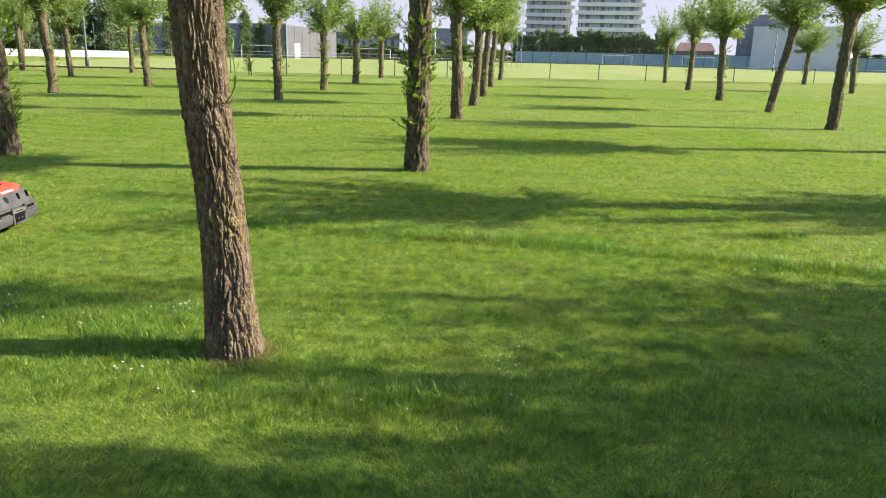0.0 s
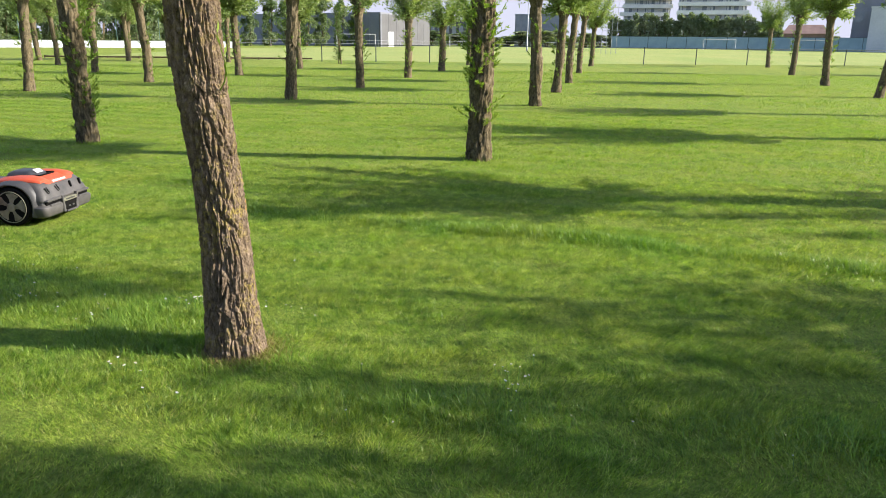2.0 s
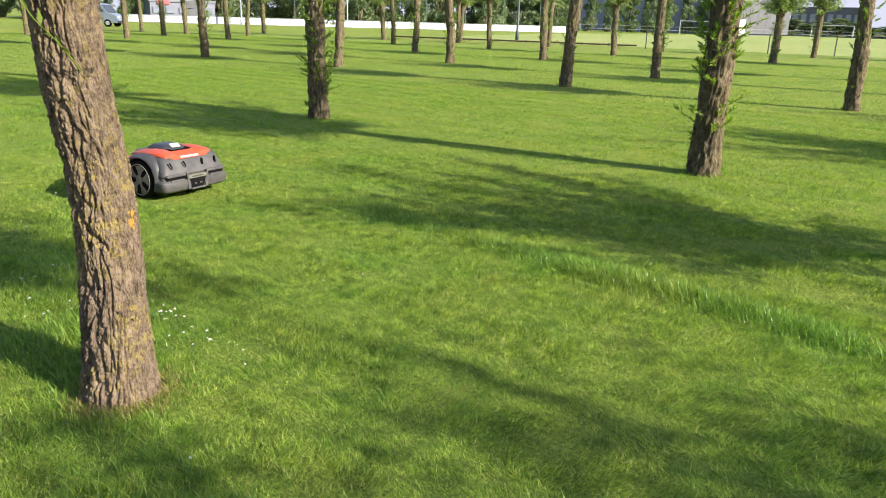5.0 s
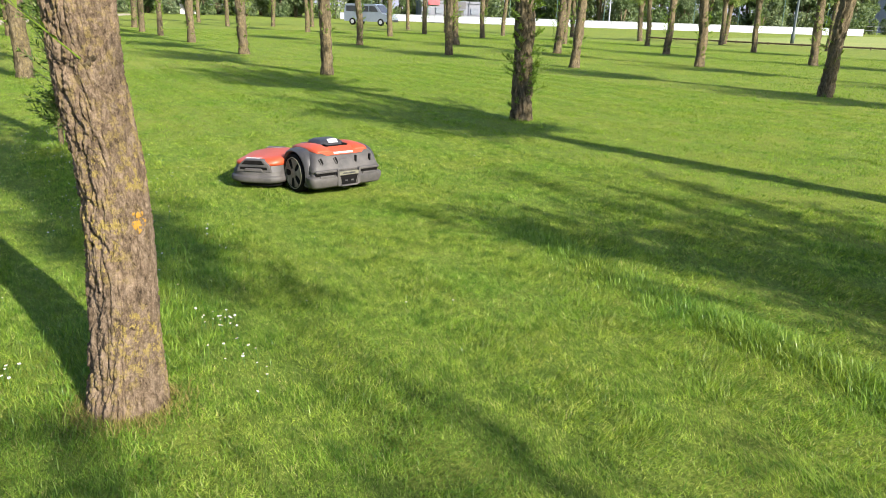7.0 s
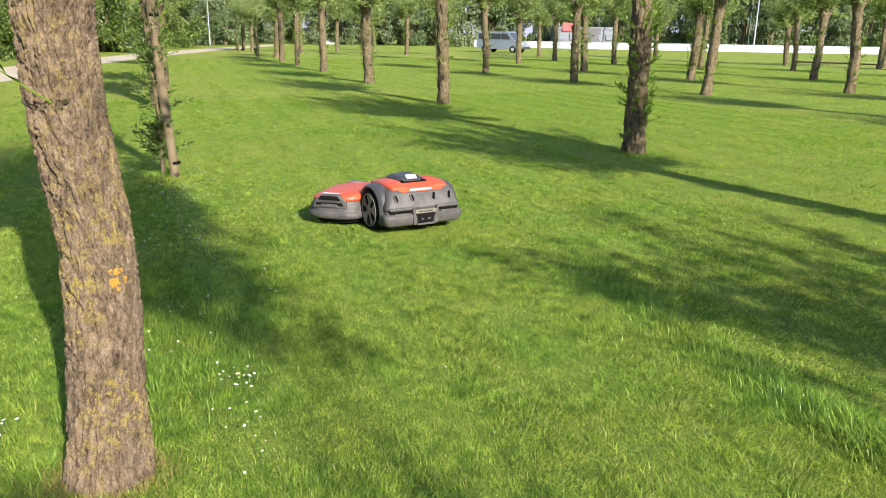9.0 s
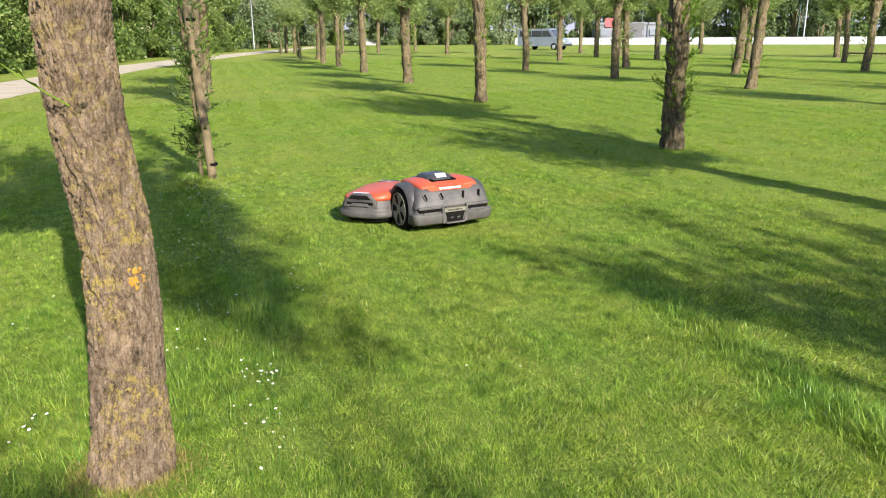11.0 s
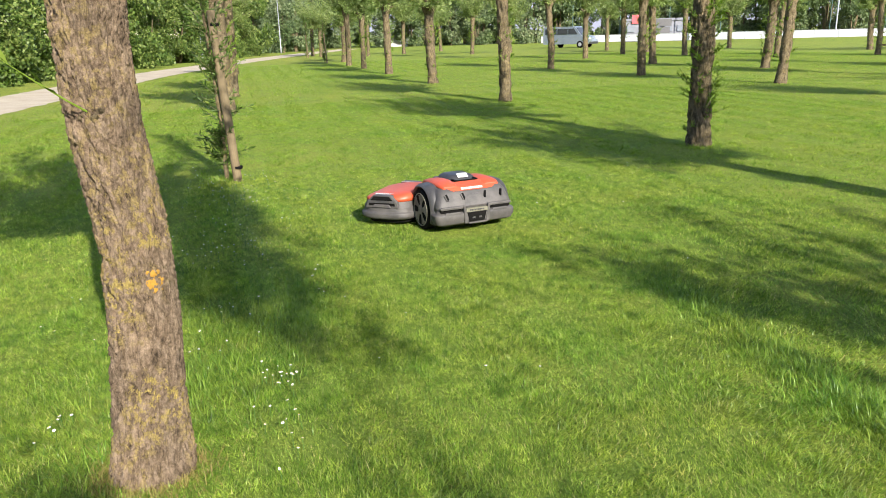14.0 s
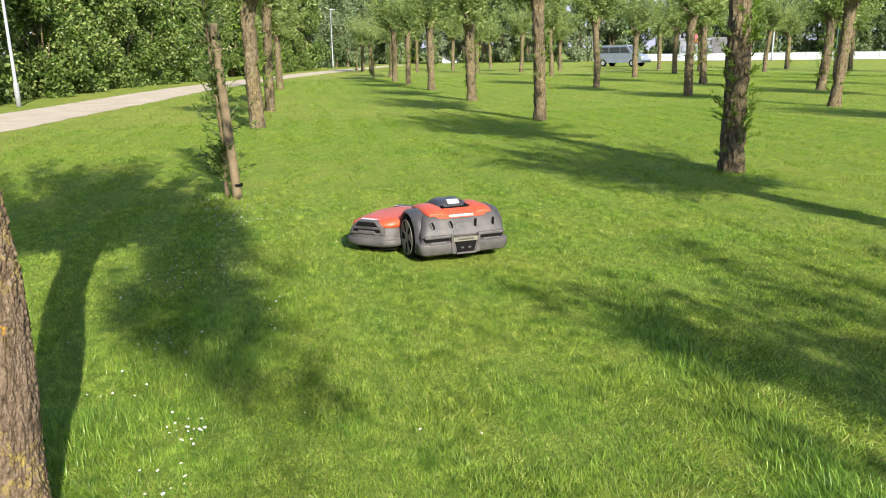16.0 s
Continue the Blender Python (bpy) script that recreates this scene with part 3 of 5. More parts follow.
KINDS = [pollard("willow_tree", 21, 2.45, 0.12, (-0.12, 0.05), 1, 1.2, 44, head=1.3), pollard("willow_tree", 22, 2.35, 0.115, (0.08, -0.05), 6, 0.85, 54, head=1.3),
         pollard("willow_tree", 23, 2.55, 0.12, (-0.05, -0.14), 2, 1.35, 36, head=1.45), pollard("willow_tree", 24, 2.4, 0.125, (0.05, 0.1), 3, 1.0, 64, head=1.2)]
GRID = [(-13.7, 19.8), (-19.5, 19.7), (-26.3, 20.3), (-20.9, 12.75), (-28.2, 13.8), (-34.4, 14.65), (-39.0, 15.2), (-46, 16.9),
        (0.84, 23.7), (-5.35, 24.1), (-12.87, 24.85), (-19.8, 25.45), (-26.4, 25.6), (-35.3, 27.9), (1.39, 29.2), (-5.0, 31.0), (-12.0, 30.6), (-18.4, 30.65),
        (2.2, 38.7), (-4.65, 38.9), (-11.96, 38.6), (-19.0, 38.6), (-25.0, 38.0), (3.5, 50.4), (-4.24, 48.84), (-19.2, 46.6), (-25.8, 46.4), (-27.2, 49.0),
        (11.0, 30.7), (12.86, 40.8), (15.2, 53.4), (22.2, 41.9), (27.0, 58.0), (-14.6, 5.6), (-19.6, 6.4), (-33.0, 8.3), (-61.4, 19.3), (-64.5, 19.3),
        (-60.9, 26.4), (-50.7, 24.6), (-66.5, 32.2), (-52.4, 28.9), (-40.8, 25.6), (-53, 32.5), (-49.0, 38.9), (-39.4, 33.4), (-38, 39.1), (-43.3, 45.8),
        (-37, 45), (-34, 33.8), (-27.1, 33.6), (-30.8, 44.8), (-42, 37.3), (-57, 22),
        # outside the view, added so their crowns shade the near lawn
        (9.7, 4.5), (5.4, 8.0), (15.8, 2.2), (11.5, 8.2), (15.5, 4.4), (16.5, 7.4), (8.2, 13.5)]
rng = random.Random(5)
for i, (x, y) in enumerate(GRID):
    k = i % 4 if i not in (20, 24, 30) else 1
    m = Matrix.Translation((x, y, 0)) @ Matrix.Rotation(rng.uniform(0, 6.28), 4, "Z") @ Matrix.Diagonal((*(rng.uniform(0.92, 1.12),) * 2, rng.uniform(0.95, 1.06), 1))
    if i < 4:
        KINDS[i].matrix_basis = m
    else:
        copy_thing(KINDS[k], m)


# unseen willows, added right of the lawn to shade its foreground
for x, y in ((7.2, 3.15), (7.6, 1.5), (5.7, 2.1)):
    copy_thing(KINDS[2], Matrix.Translation((x, y, 0)) @ Matrix.Rotation(x, 4, "Z") @ Matrix.Diagonal((1, 1, 0.85, 1)))


# the young tree tied to its stake
def staked_sapling(x, y):
    rng, nrng = random.Random(31), np.random.default_rng(31)
    post = thing("tree_stake", Matrix.Translation((x, y, 0)), "round weathered wooden tree stake with black ties", "stake")
    st = Mesh()
    pts = [(0.02 - 0.02 * k, 0.0 - 0.016 * k, -0.05 + 0.3 * k) for k in range(7)]
    pts[-1] = (-0.10, -0.09, 1.76)
    st.tube(pts, [0.047, 0.046, 0.046, 0.045, 0.044, 0.044, 0.043], 14)
    bevel(part("post", st, STAKE, post, smooth=False), 0.006)
    for z, o in ((0.16, 0.01), (1.62, -0.09)):
        band = Mesh()
        band.tube([(o, o * 0.8, z - 0.014), (o, o * 0.8, z + 0.014)], [0.052, 0.052], 14)
        part("tie_band", band, BLACK, post)
    tree = thing("young_willow", Matrix.Translation((x - 0.12, y - 0.10, 0)), "slim young willow with leafy twigs beside its stake", "tree")
    c = [(0, 0, -0.03), (0.01, 0.0, 0.6), (-0.02, -0.03, 1.2), (-0.06, -0.06, 1.8), (-0.09, -0.07, 2.5)]
    part("trunk", trunk_mesh(c, [0.024, 0.019, 0.017, 0.015, 0.012], 14, 26, 0.003, 8), BARK, tree, smooth=True)
    tw, spots, dirs = Mesh(), [], []
    for k in range(170):
        z = rng.uniform(0.12, 2.5)
        a = rng.uniform(0, 2 * math.pi)
        base = Vector((float(np.interp(z, [p[2] for p in c], [p[0] for p in c])), float(np.interp(z, [p[2] for p in c], [p[1] for p in c])), z))
        line = shoot_line(base, (math.cos(a), math.sin(a), rng.uniform(0.1, 1.2)), rng.uniform(0.12, 0.36), 0.02, rng, 3)
        tw.tube(line, [0.005, 0.004, 0.003, 0.001], 3, False)
        for p, q in zip(line, line[1:]):
            for _ in range(6):
                spots.append(p.lerp(q, rng.random()))
                dirs.append((q - p).normalized() + Vector((rng.uniform(-1, 1), rng.uniform(-1, 1), rng.uniform(-0.8, 0.6))))
    n = len(spots)
    s = part("twig_tuft", tw, TWIG, tree)
    tagged(part("leaves", leaves_mesh("leaves", np.array([tuple(p) for p in spots]), np.array([tuple(p) for p in dirs]), nrng.uniform(0.05, 0.09, n), nrng.uniform(0.011, 0.018, n), SAPLING_LEAF, nrng), SAPLING_LEAF, s), kind="stuff")

    return post, tree


stake_1, sapling_1 = staked_sapling(-6.62, 4.66)
for x, y, k in ((-12.13, 46.8, 1.35), (-45.0, 15.4, 1.0), (-59.5, 17.6, 1.1)):
    copy_thing(sapling_1, Matrix.Translation((x, y, 0)) @ Matrix.Rotation(x, 4, "Z") @ Matrix.Scale(k, 4))
    copy_thing(stake_1, Matrix.Translation((x + 0.12, y + 0.1, 0)))


# ---- hedge and woods ----
def leafy_mass(name, seed, size, count, leaf, material, trunk_r, label, category, group, blossom=0):
    """A bush or tree: stems below, a crown of leaf tufts in uneven lobes."""
    rng, nrng = random.Random(seed), np.random.default_rng(seed)
    tree = thing(name, Matrix(), label, category, group)
    sx, sy, h, low = size
    st = Mesh()
    for k in range(4):
        a = 2 * math.pi * k / 4 + rng.uniform(-0.5, 0.5)
        st.tube([(0.1 * math.cos(a), 0.1 * math.sin(a), -0.05), (0.2 * sx * math.cos(a), 0.2 * sy * math.sin(a), h * 0.35), (0.42 * sx * math.cos(a), 0.42 * sy * math.sin(a), h * 0.75)], [trunk_r, trunk_r * 0.7, trunk_r * 0.2], 6)
    part("trunk", st, BARK, tree)
    lobes = []
    for k in range(26):
        z = low + (h - low) * rng.random()
        w = math.sqrt(max(0.05, 1 - ((z - low) / (h - low) * 1.5 - 0.5) ** 2)) if z > low else 1
        a = rng.uniform(0, 2 * math.pi)
        q = rng.uniform(0.3, 0.9)
        lobes.append((sx * w * q * math.cos(a), sy * w * q * math.sin(a), z, rng.uniform(0.16, 0.34) * (sx + sy) / 2 * 1.3))
    lb = np.array(lobes)
    pick = nrng.integers(0, len(lb), count)
    u = nrng.normal(size=(count, 3))
    u /= np.linalg.norm(u, axis=1, keepdims=True)
    spots = lb[pick, :3] + u * (lb[pick, 3] * nrng.uniform(0.6, 1.08, count))[:, None]
    spots[:, 2] = np.maximum(spots[:, 2], low * nrng.uniform(0.05, 1.0, count) + 0.02)
    dirs = u * 0.6 + nrng.normal(size=(count, 3)) * 0.8 + np.array([0, 0, -0.2])
    tagged(part("leaves", leaves_mesh("leaves", spots, dirs, nrng.uniform(0.6, 1.3, count) * leaf, nrng.uniform(0.4, 0.8, count) * leaf, material, nrng), material, tree), kind="stuff")
    if blossom:
        hi = spots[(spots[:, 2] > h * 0.4)][:blossom * 14]
        c = hi[::14]
        s = np.repeat(c, 10, axis=0)[: len(c) * 10] + nrng.normal(size=(len(c) * 10, 3)) * leaf * 0.7
        d = nrng.normal(size=s.shape) + np.array([0.3, 0, 0.8])
        tagged(part("blossom", leaves_mesh("blossom", s, d, nrng.uniform(0.4, 0.7, len(s)) * leaf, nrng.uniform(0.4, 0.7, len(s)) * leaf, BLOSSOM, nrng), BLOSSOM, tree, "cream elder blossom"), kind="stuff")
    return tree


def along(line, offset, spacing, start, end):
    """Spots beside a line, at a distance to its right, with the line's heading."""
    run, out, nxt = 0.0, [], start
    for p, q in zip(line, line[1:]):
        run += (q - p).length
        if run >= nxt and run <= end:
            d = (q - p).normalized()
            out.append((p.x - d.y * offset, p.y + d.x * offset, math.atan2(d.y, d.x)))
            nxt += spacing
    return out


HEDGE = "dense dark green roadside bush beside the path"
bushes = [leafy_mass("bush", 41, (2.0, 1.7, 4.4, 0.15), 9000, 0.19, BUSH, 0.06, HEDGE, "bush", "bushes by the path"),
          leafy_mass("bush", 42, (2.2, 1.8, 5.2, 0.2), 9500, 0.19, BUSH, 0.07, "dense green elder bush with cream blossom beside the path", "bush", "bushes by the path", 12),
          leafy_mass("bush", 43, (2.4, 2.0, 6.4, 0.3), 10000, 0.21, BUSH, 0.08, HEDGE, "bush", "bushes by the path")]
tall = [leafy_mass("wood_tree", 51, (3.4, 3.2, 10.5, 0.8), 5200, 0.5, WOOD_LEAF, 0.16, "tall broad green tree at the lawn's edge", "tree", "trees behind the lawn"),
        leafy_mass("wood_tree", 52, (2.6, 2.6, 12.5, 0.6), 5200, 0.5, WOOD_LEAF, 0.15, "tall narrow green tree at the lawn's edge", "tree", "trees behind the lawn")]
# Added outside the view; its narrow high crown shapes a shade patch on the lawn.
shade_tree = leafy_mass("unseen_shade_tree", 55, (1.3, 0.42, 10.2, 6.9), 1600, 0.16, LEAF, 0.03, "unseen tall tree added so its high crown shades the lawn", "tree", "trees behind the lawn")
shade_tree.matrix_basis = Matrix.Translation((10.9, 5.08, 0))
rng = random.Random(9)
used = set()


def plant(stock, key, x, y, s):
    m = Matrix.Translation((x, y, 0)) @ Matrix.Rotation(rng.uniform(0, 6.28), 4, "Z") @ Matrix.Diagonal((s * rng.uniform(0.9, 1.1), s * rng.uniform(0.9, 1.1), s * rng.uniform(0.88, 1.12), 1))
    if (id(stock), key) in used:
        copy_thing(stock[key], m)
    else:
        used.add((id(stock), key))
        stock[key].matrix_basis = m


for k, (x, y, a) in enumerate(along(path_line, 4.6, 2.5, 66, 124)):
    plant(bushes, (0, 1, 1, 2)[k % 4], x + rng.uniform(-0.4, 0.4), y + rng.uniform(-0.4, 0.4), rng.uniform(0.85, 1.1))
for k, (x, y, a) in enumerate(along(path_line, 9.0, 4.2, 52, 160)):
    plant(tall, k % 2, x + rng.uniform(-1, 1), y + rng.uniform(-1, 1), rng.uniform(0.75, 1.0))
for k, (x, y, a) in enumerate(along(path_line, 5.5, 5.0, 126, 165)):
    plant(tall, k % 2, x + rng.uniform(-1, 1), y + rng.uniform(-1, 1), rng.uniform(0.5, 0.7))
for k in range(40):                                     # the wood behind the pitch
    f = k / 39
    x, y = -124 + 68 * f + rng.uniform(-2, 2), 18 + 117 * f + rng.uniform(-2, 2)
    plant(tall, k % 2, x, y, rng.uniform(0.8, 1.1))
for k in range(18):
    f = k / 17
    plant(tall, k % 2, -136 + 66 * f + rng.uniform(-2, 2), 22 + 122 * f + rng.uniform(-2, 2), rng.uniform(1.1, 1.4))
for k in range(26):
    f = k / 25
    plant(tall, k % 2, -118 + 60 * f + rng.uniform(-2, 2), 17 + 112 * f + rng.uniform(-2, 2), rng.uniform(0.55, 0.8))
for k in range(9):
    plant(tall, 1, -62 + 2.6 * k, 138 + 4 * k + rng.uniform(-2, 2), rng.uniform(0.65, 0.9))


# ---- the robot mower ----
def rrect(x0, x1, y0, y1, r, n=5):
    pts = []
    for cx, cy, a0 in ((x1 - r, y1 - r, 0), (x0 + r, y1 - r, 90), (x0 + r, y0 + r, 180), (x1 - r, y0 + r, 270)):
        pts += [(cx + r * math.cos(radians(a0 + 90 * k / n)), cy + r * math.sin(radians(a0 + 90 * k / n))) for k in range(n + 1)]
    return pts


def layered(layers):
    """Layers of (x0, x1, y0, y1, corner radius, height, height gained per metre of y)."""
    me = Mesh()
    me.loft([[(x, y, z + g * y) for x, y in rrect(x0, x1, y0, y1, r)] for x0, x1, y0, y1, r, z, g in layers])
    return me


def disc(axis_x, y, z, r0, width, rings, seg=36):
    """A wheel piece turned about an axle along x: rings of (offset across, radius)."""
    me = Mesh()
    me.loft([[(axis_x + o, y + rr * math.cos(2 * math.pi * k / seg), z + rr * math.sin(2 * math.pi * k / seg)) for k in range(seg)] for o, rr in rings])
    return me


def bars(spots, size, m=None):
    me = Mesh()
    for p in spots:
        me.box(p, size, m)
    return me


def slab(points, depth, frame_m):
    """A flat shape of (across, up) corners given thickness, laid by a pose whose y looks into the thing."""
    me = Mesh()
    me.loft([[frame_m @ Vector((px, d, pz)) for px, pz in points] for d in (0.0, depth)])
    return me


def letter_bars(n, height, m, seed, width=0.012):
    """Unreadable writing: a row of upright bars of uneven width."""
    rng, me, x = random.Random(seed), Mesh(), 0.0
    strokes = []
    for k in range(n):
        w = width * rng.uniform(0.6, 1.2)
        strokes.append((x + w / 2, w))
        x += w + width * 0.35
    for c, w in strokes:
        pts = [(c - x / 2 + sx * w / 2, 0, sz * height / 2) for sx, sz in ((-1, -1), (1, -1), (1, 1), (-1, 1))]
        me.loft([[m @ (Vector(p) + Vector((0, d, 0))) for p in pts] for d in (0.0, 0.002)])
    return me


def fender_mesh(x, s):
    """The shoulder of the shell, arched over a wheel and squared off at its outside."""
    me, sect = Mesh(), []
    for k in range(19):
        a = radians(-24 + 222 * k / 18)
        c, q = math.cos(a), math.sin(a)
        oy, oz = 0.212 * math.copysign(abs(c) ** 0.72, c), 0.196 * math.copysign(abs(q) ** 0.80, q)
        iy, iz = 0.170 * c, 0.172 * q
        ring = [(x - s * 0.075, iy, iz), (x + s * 0.034, iy, iz), (x + s * 0.042, iy * 0.7 + oy * 0.3, iz * 0.7 + oz * 0.3),
                (x + s * 0.024, oy * 0.95, oz * 0.95), (x + s * 0.004, oy, oz), (x - s * 0.075, oy * 1.0, oz * 1.03)]
        sect.append([(p[0], 0.03 - p[1], 0.158 + p[2]) for p in ring])
    me.loft(sect)
    return me


def robot_mower(m, deck_turn):
    mower = thing("robot_mower", m, "dusty orange and grey robotic lawn mower turning on the lawn", "robot mower")
    # drive unit: undertray, rear bumper, shell between the wheels
    part("undertray", layered([(-0.22, 0.22, -0.20, 0.26, 0.05, 0.070, 0), (-0.24, 0.24, -0.22, 0.27, 0.05, 0.115, 0)]), BLACK, mower)
    bumper = bevel(part("rear_bumper", layered([(-0.295, 0.295, -0.225, -0.13, 0.03, 0.066, 0), (-0.322, 0.322, -0.252, -0.125, 0.04, 0.080, 0), (-0.337, 0.337, -0.262, -0.12, 0.045, 0.120, 0),
        (-0.338, 0.338, -0.262, -0.12, 0.045, 0.152, 0), (-0.325, 0.325, -0.250, -0.12, 0.04, 0.163, 0), (-0.312, 0.312, -0.232, -0.12, 0.035, 0.168, 0), (-0.312, 0.312, -0.230, -0.12, 0.035, 0.205, 0)]), GREY, mower, "", True), 0.004)
    bevel(part("drive_body", layered([(-0.235, 0.235, -0.20, 0.24, 0.05, 0.10, 0), (-0.238, 0.238, -0.21, 0.25, 0.05, 0.22, 0), (-0.238, 0.238, -0.19, 0.25, 0.06, 0.30, 0), (-0.232, 0.232, -0.165, 0.25, 0.07, 0.335, 0), (-0.20, 0.20, -0.14, 0.24, 0.06, 0.350, 0)]), GREY, mower, "", True), 0.006)
    bevel(part("rear_shell", layered([(-0.318, 0.318, -0.240, -0.11, 0.045, 0.196, 0), (-0.318, 0.318, -0.240, -0.10, 0.045, 0.212, 0), (-0.308, 0.308, -0.226, -0.08, 0.05, 0.248, 0), (-0.300, 0.300, -0.218, -0.06, 0.05, 0.262, 0),
        (-0.288, 0.288, -0.196, -0.05, 0.055, 0.305, 0), (-0.268, 0.268, -0.170, -0.04, 0.06, 0.336, 0), (-0.235, 0.235, -0.150, -0.04, 0.06, 0.346, 0)]), GREY, mower, "", True), 0.004)
    # orange cover: a raked strip along the tail, and two lobes with a trough between them
    tail = Mesh()
    tail.loft([[(-0.245, -0.125, 0.360), (0.245, -0.125, 0.360), (0.225, -0.09, 0.372), (-0.225, -0.09, 0.372)], [(-0.218, -0.168, 0.344), (0.218, -0.168, 0.344), (0.218, -0.155, 0.350), (-0.218, -0.155, 0.350)],
               [(-0.165, -0.196, 0.318), (0.165, -0.196, 0.318), (0.165, -0.180, 0.322), (-0.165, -0.180, 0.322)]])
    cover = bevel(part("orange_cover", tail, ORANGE, mower, "faded orange top cover"), 0.006, 3)
    for s in (-1, 1):
        lobe = Mesh()
        lobe.loft([[(s * (0.175 + w * k), y, z) for k, z in ((-1, zl), (-0.55, zh), (0.35, zh), (0.85, zl + 0.010), (1, zl - 0.010), (0, zl - 0.02))]
                   for y, w, zl, zh in ((-0.168, 0.062, 0.344, 0.352), (-0.125, 0.078, 0.352, 0.372), (-0.05, 0.082, 0.356, 0.383), (0.06, 0.080, 0.352, 0.381), (0.16, 0.072, 0.344, 0.370), (0.25, 0.055, 0.330, 0.348))])
        bevel(part("cover_lobe", lobe, ORANGE, cover, "", True), 0.005, 2, 40)
    front = Mesh()
    front.loft([[(-0.19, 0.19, 0.352), (0.19, 0.19, 0.352), (0.17, 0.29, 0.325), (-0.17, 0.29, 0.325)], [(-0.18, 0.18, 0.366), (0.18, 0.18, 0.366), (0.15, 0.285, 0.338), (-0.15, 0.285, 0.338)]])
    bevel(part("cover_nose", front, ORANGE, cover), 0.008, 3)
    trough = Mesh()
    trough.box((0, 0.03, 0.352), (0.21, 0.30, 0.020))
    part("trough", trough, DARKGREY, mower)
    console = bevel(part("console", layered([(-0.122, 0.122, -0.035, 0.21, 0.035, 0.358, 0.02), (-0.110, 0.110, -0.012, 0.20, 0.035, 0.384, 0.015), (-0.085, 0.085, 0.012, 0.17, 0.03, 0.402, 0.01)]), DARKGREY, mower, "dark grey console hump", True), 0.006)
    part("label_plate", bars([(0.005, -0.004, 0.399)], (0.088, 0.046, 0.004), Matrix.Rotation(radians(34), 3, "X")), WHITE, console, "white sticker")
    part("carry_handle", bars([(0, -0.078, 0.372)], (0.190, 0.020, 0.012)), BLACK, mower)
    for x in (-0.092, 0.092):
        part("handle_arm", bars([(x, -0.05, 0.374)], (0.016, 0.062, 0.012)), BLACK, mower)
    tilt = Matrix.Translation((0.0, -0.1835, 0.3335)) @ Matrix.Rotation(radians(-43), 4, "X")
    part("lettering", letter_bars(13, 0.019, tilt, 4), WHITE, mower, "white lettering")
    # tail details: vents, raised panel, brows over dark recesses, charging port
    for x in (-0.228, -0.092, 0.092, 0.228):
        sgn = 1 if x > 0 else -1
        lean = Matrix.Rotation(radians(-24), 3, "X") @ Matrix.Rotation(radians(16 * sgn), 3, "Y")
        vent = part("vent_slot", bars([(x, -0.212, 0.282)], (0.013, 0.022, 0.044), lean), BLACK, mower)
        part("vent_rim", bars([(x + 0.012 * sgn, -0.216, 0.278)], (0.007, 0.016, 0.050), lean), GREY, vent)
        part("screw", bars([(x - 0.004 * sgn, -0.224, 0.258)], (0.010, 0.014, 0.008), lean), BLACK, vent)
    panel_m = Matrix.Translation((0, -0.246, 0.205)) @ Matrix.Rotation(radians(-24), 4, "X")
    bevel(part("rear_panel", slab([(-0.092, 0.0), (0.092, 0.0), (0.080, 0.052), (0.052, 0.092), (-0.052, 0.092), (-0.080, 0.052)], 0.03, panel_m), GREY, mower), 0.005)
    for s in (-1, 1):
        flat = Matrix.Translation((0, -0.2565, 0))
        rec = part("light_recess", slab([(s * 0.115, 0.170), (s * 0.288, 0.167), (s * 0.298, 0.186), (s * 0.262, 0.196), (s * 0.118, 0.196)], 0.04, Matrix.Translation((0, -0.239, 0))), BLACK, bumper, "dark recess")
        bevel(part("brow", slab([(s * 0.100, 0.192), (s * 0.292, 0.192), (s * 0.306, 0.204), (s * 0.290, 0.214), (s * 0.100, 0.214)], 0.035, flat), GREY, bumper), 0.006)
        bevel(part("lip", slab([(s * 0.125, 0.150), (s * 0.270, 0.150), (s * 0.262, 0.172), (s * 0.140, 0.172)], 0.02, Matrix.Translation((0, -0.263, 0))), GREY, bumper), 0.006)
        bevel(part("port_cheek", slab([(s * 0.074, 0.075), (s * 0.105, 0.078), (s * 0.112, 0.215), (s * 0.096, 0.215)], 0.03, Matrix.Translation((0, -0.268, 0))), GREY, bumper), 0.005)
    # the port's dark hole is a flat slab painted black
    port = part("charging_port", slab([(-0.062, 0.088), (0.062, 0.088), (0.082, 0.158), (-0.082, 0.158)], 0.02, Matrix.Translation((0, -0.2645, 0))), BLACK, mower, "charging port with its dark hole painted black")
    for x in (-0.028, 0.028):
        part("contact", bars([(x, -0.266, 0.118)], (0.022, 0.006, 0.012)), FENDER, port)
    bevel(part("port_lip", bars([(0, -0.266, 0.080)], (0.150, 0.022, 0.012)), GREY, mower), 0.003)
    label = part("rating_label", slab([(-0.090, 0.164), (0.090, 0.164), (0.090, 0.192), (-0.090, 0.192)], 0.03, Matrix.Translation((0, -0.2655, 0))), PLATE, mower, "pale label strip")
    part("label_print", letter_bars(9, 0.012, Matrix.Translation((0, -0.2668, 0.178)), 8, 0.011), DARKGREY, label)
    for s in (-1, 1):
        x = s * 0.30
        wheel = part("wheel", disc(x, 0.03, 0.158, 0.15, 0.08, [(-0.042, 0.12), (-0.042, 0.146), (-0.032, 0.156), (0.032, 0.156), (0.042, 0.146), (0.042, 0.12)]), BLACK, mower, "", False)
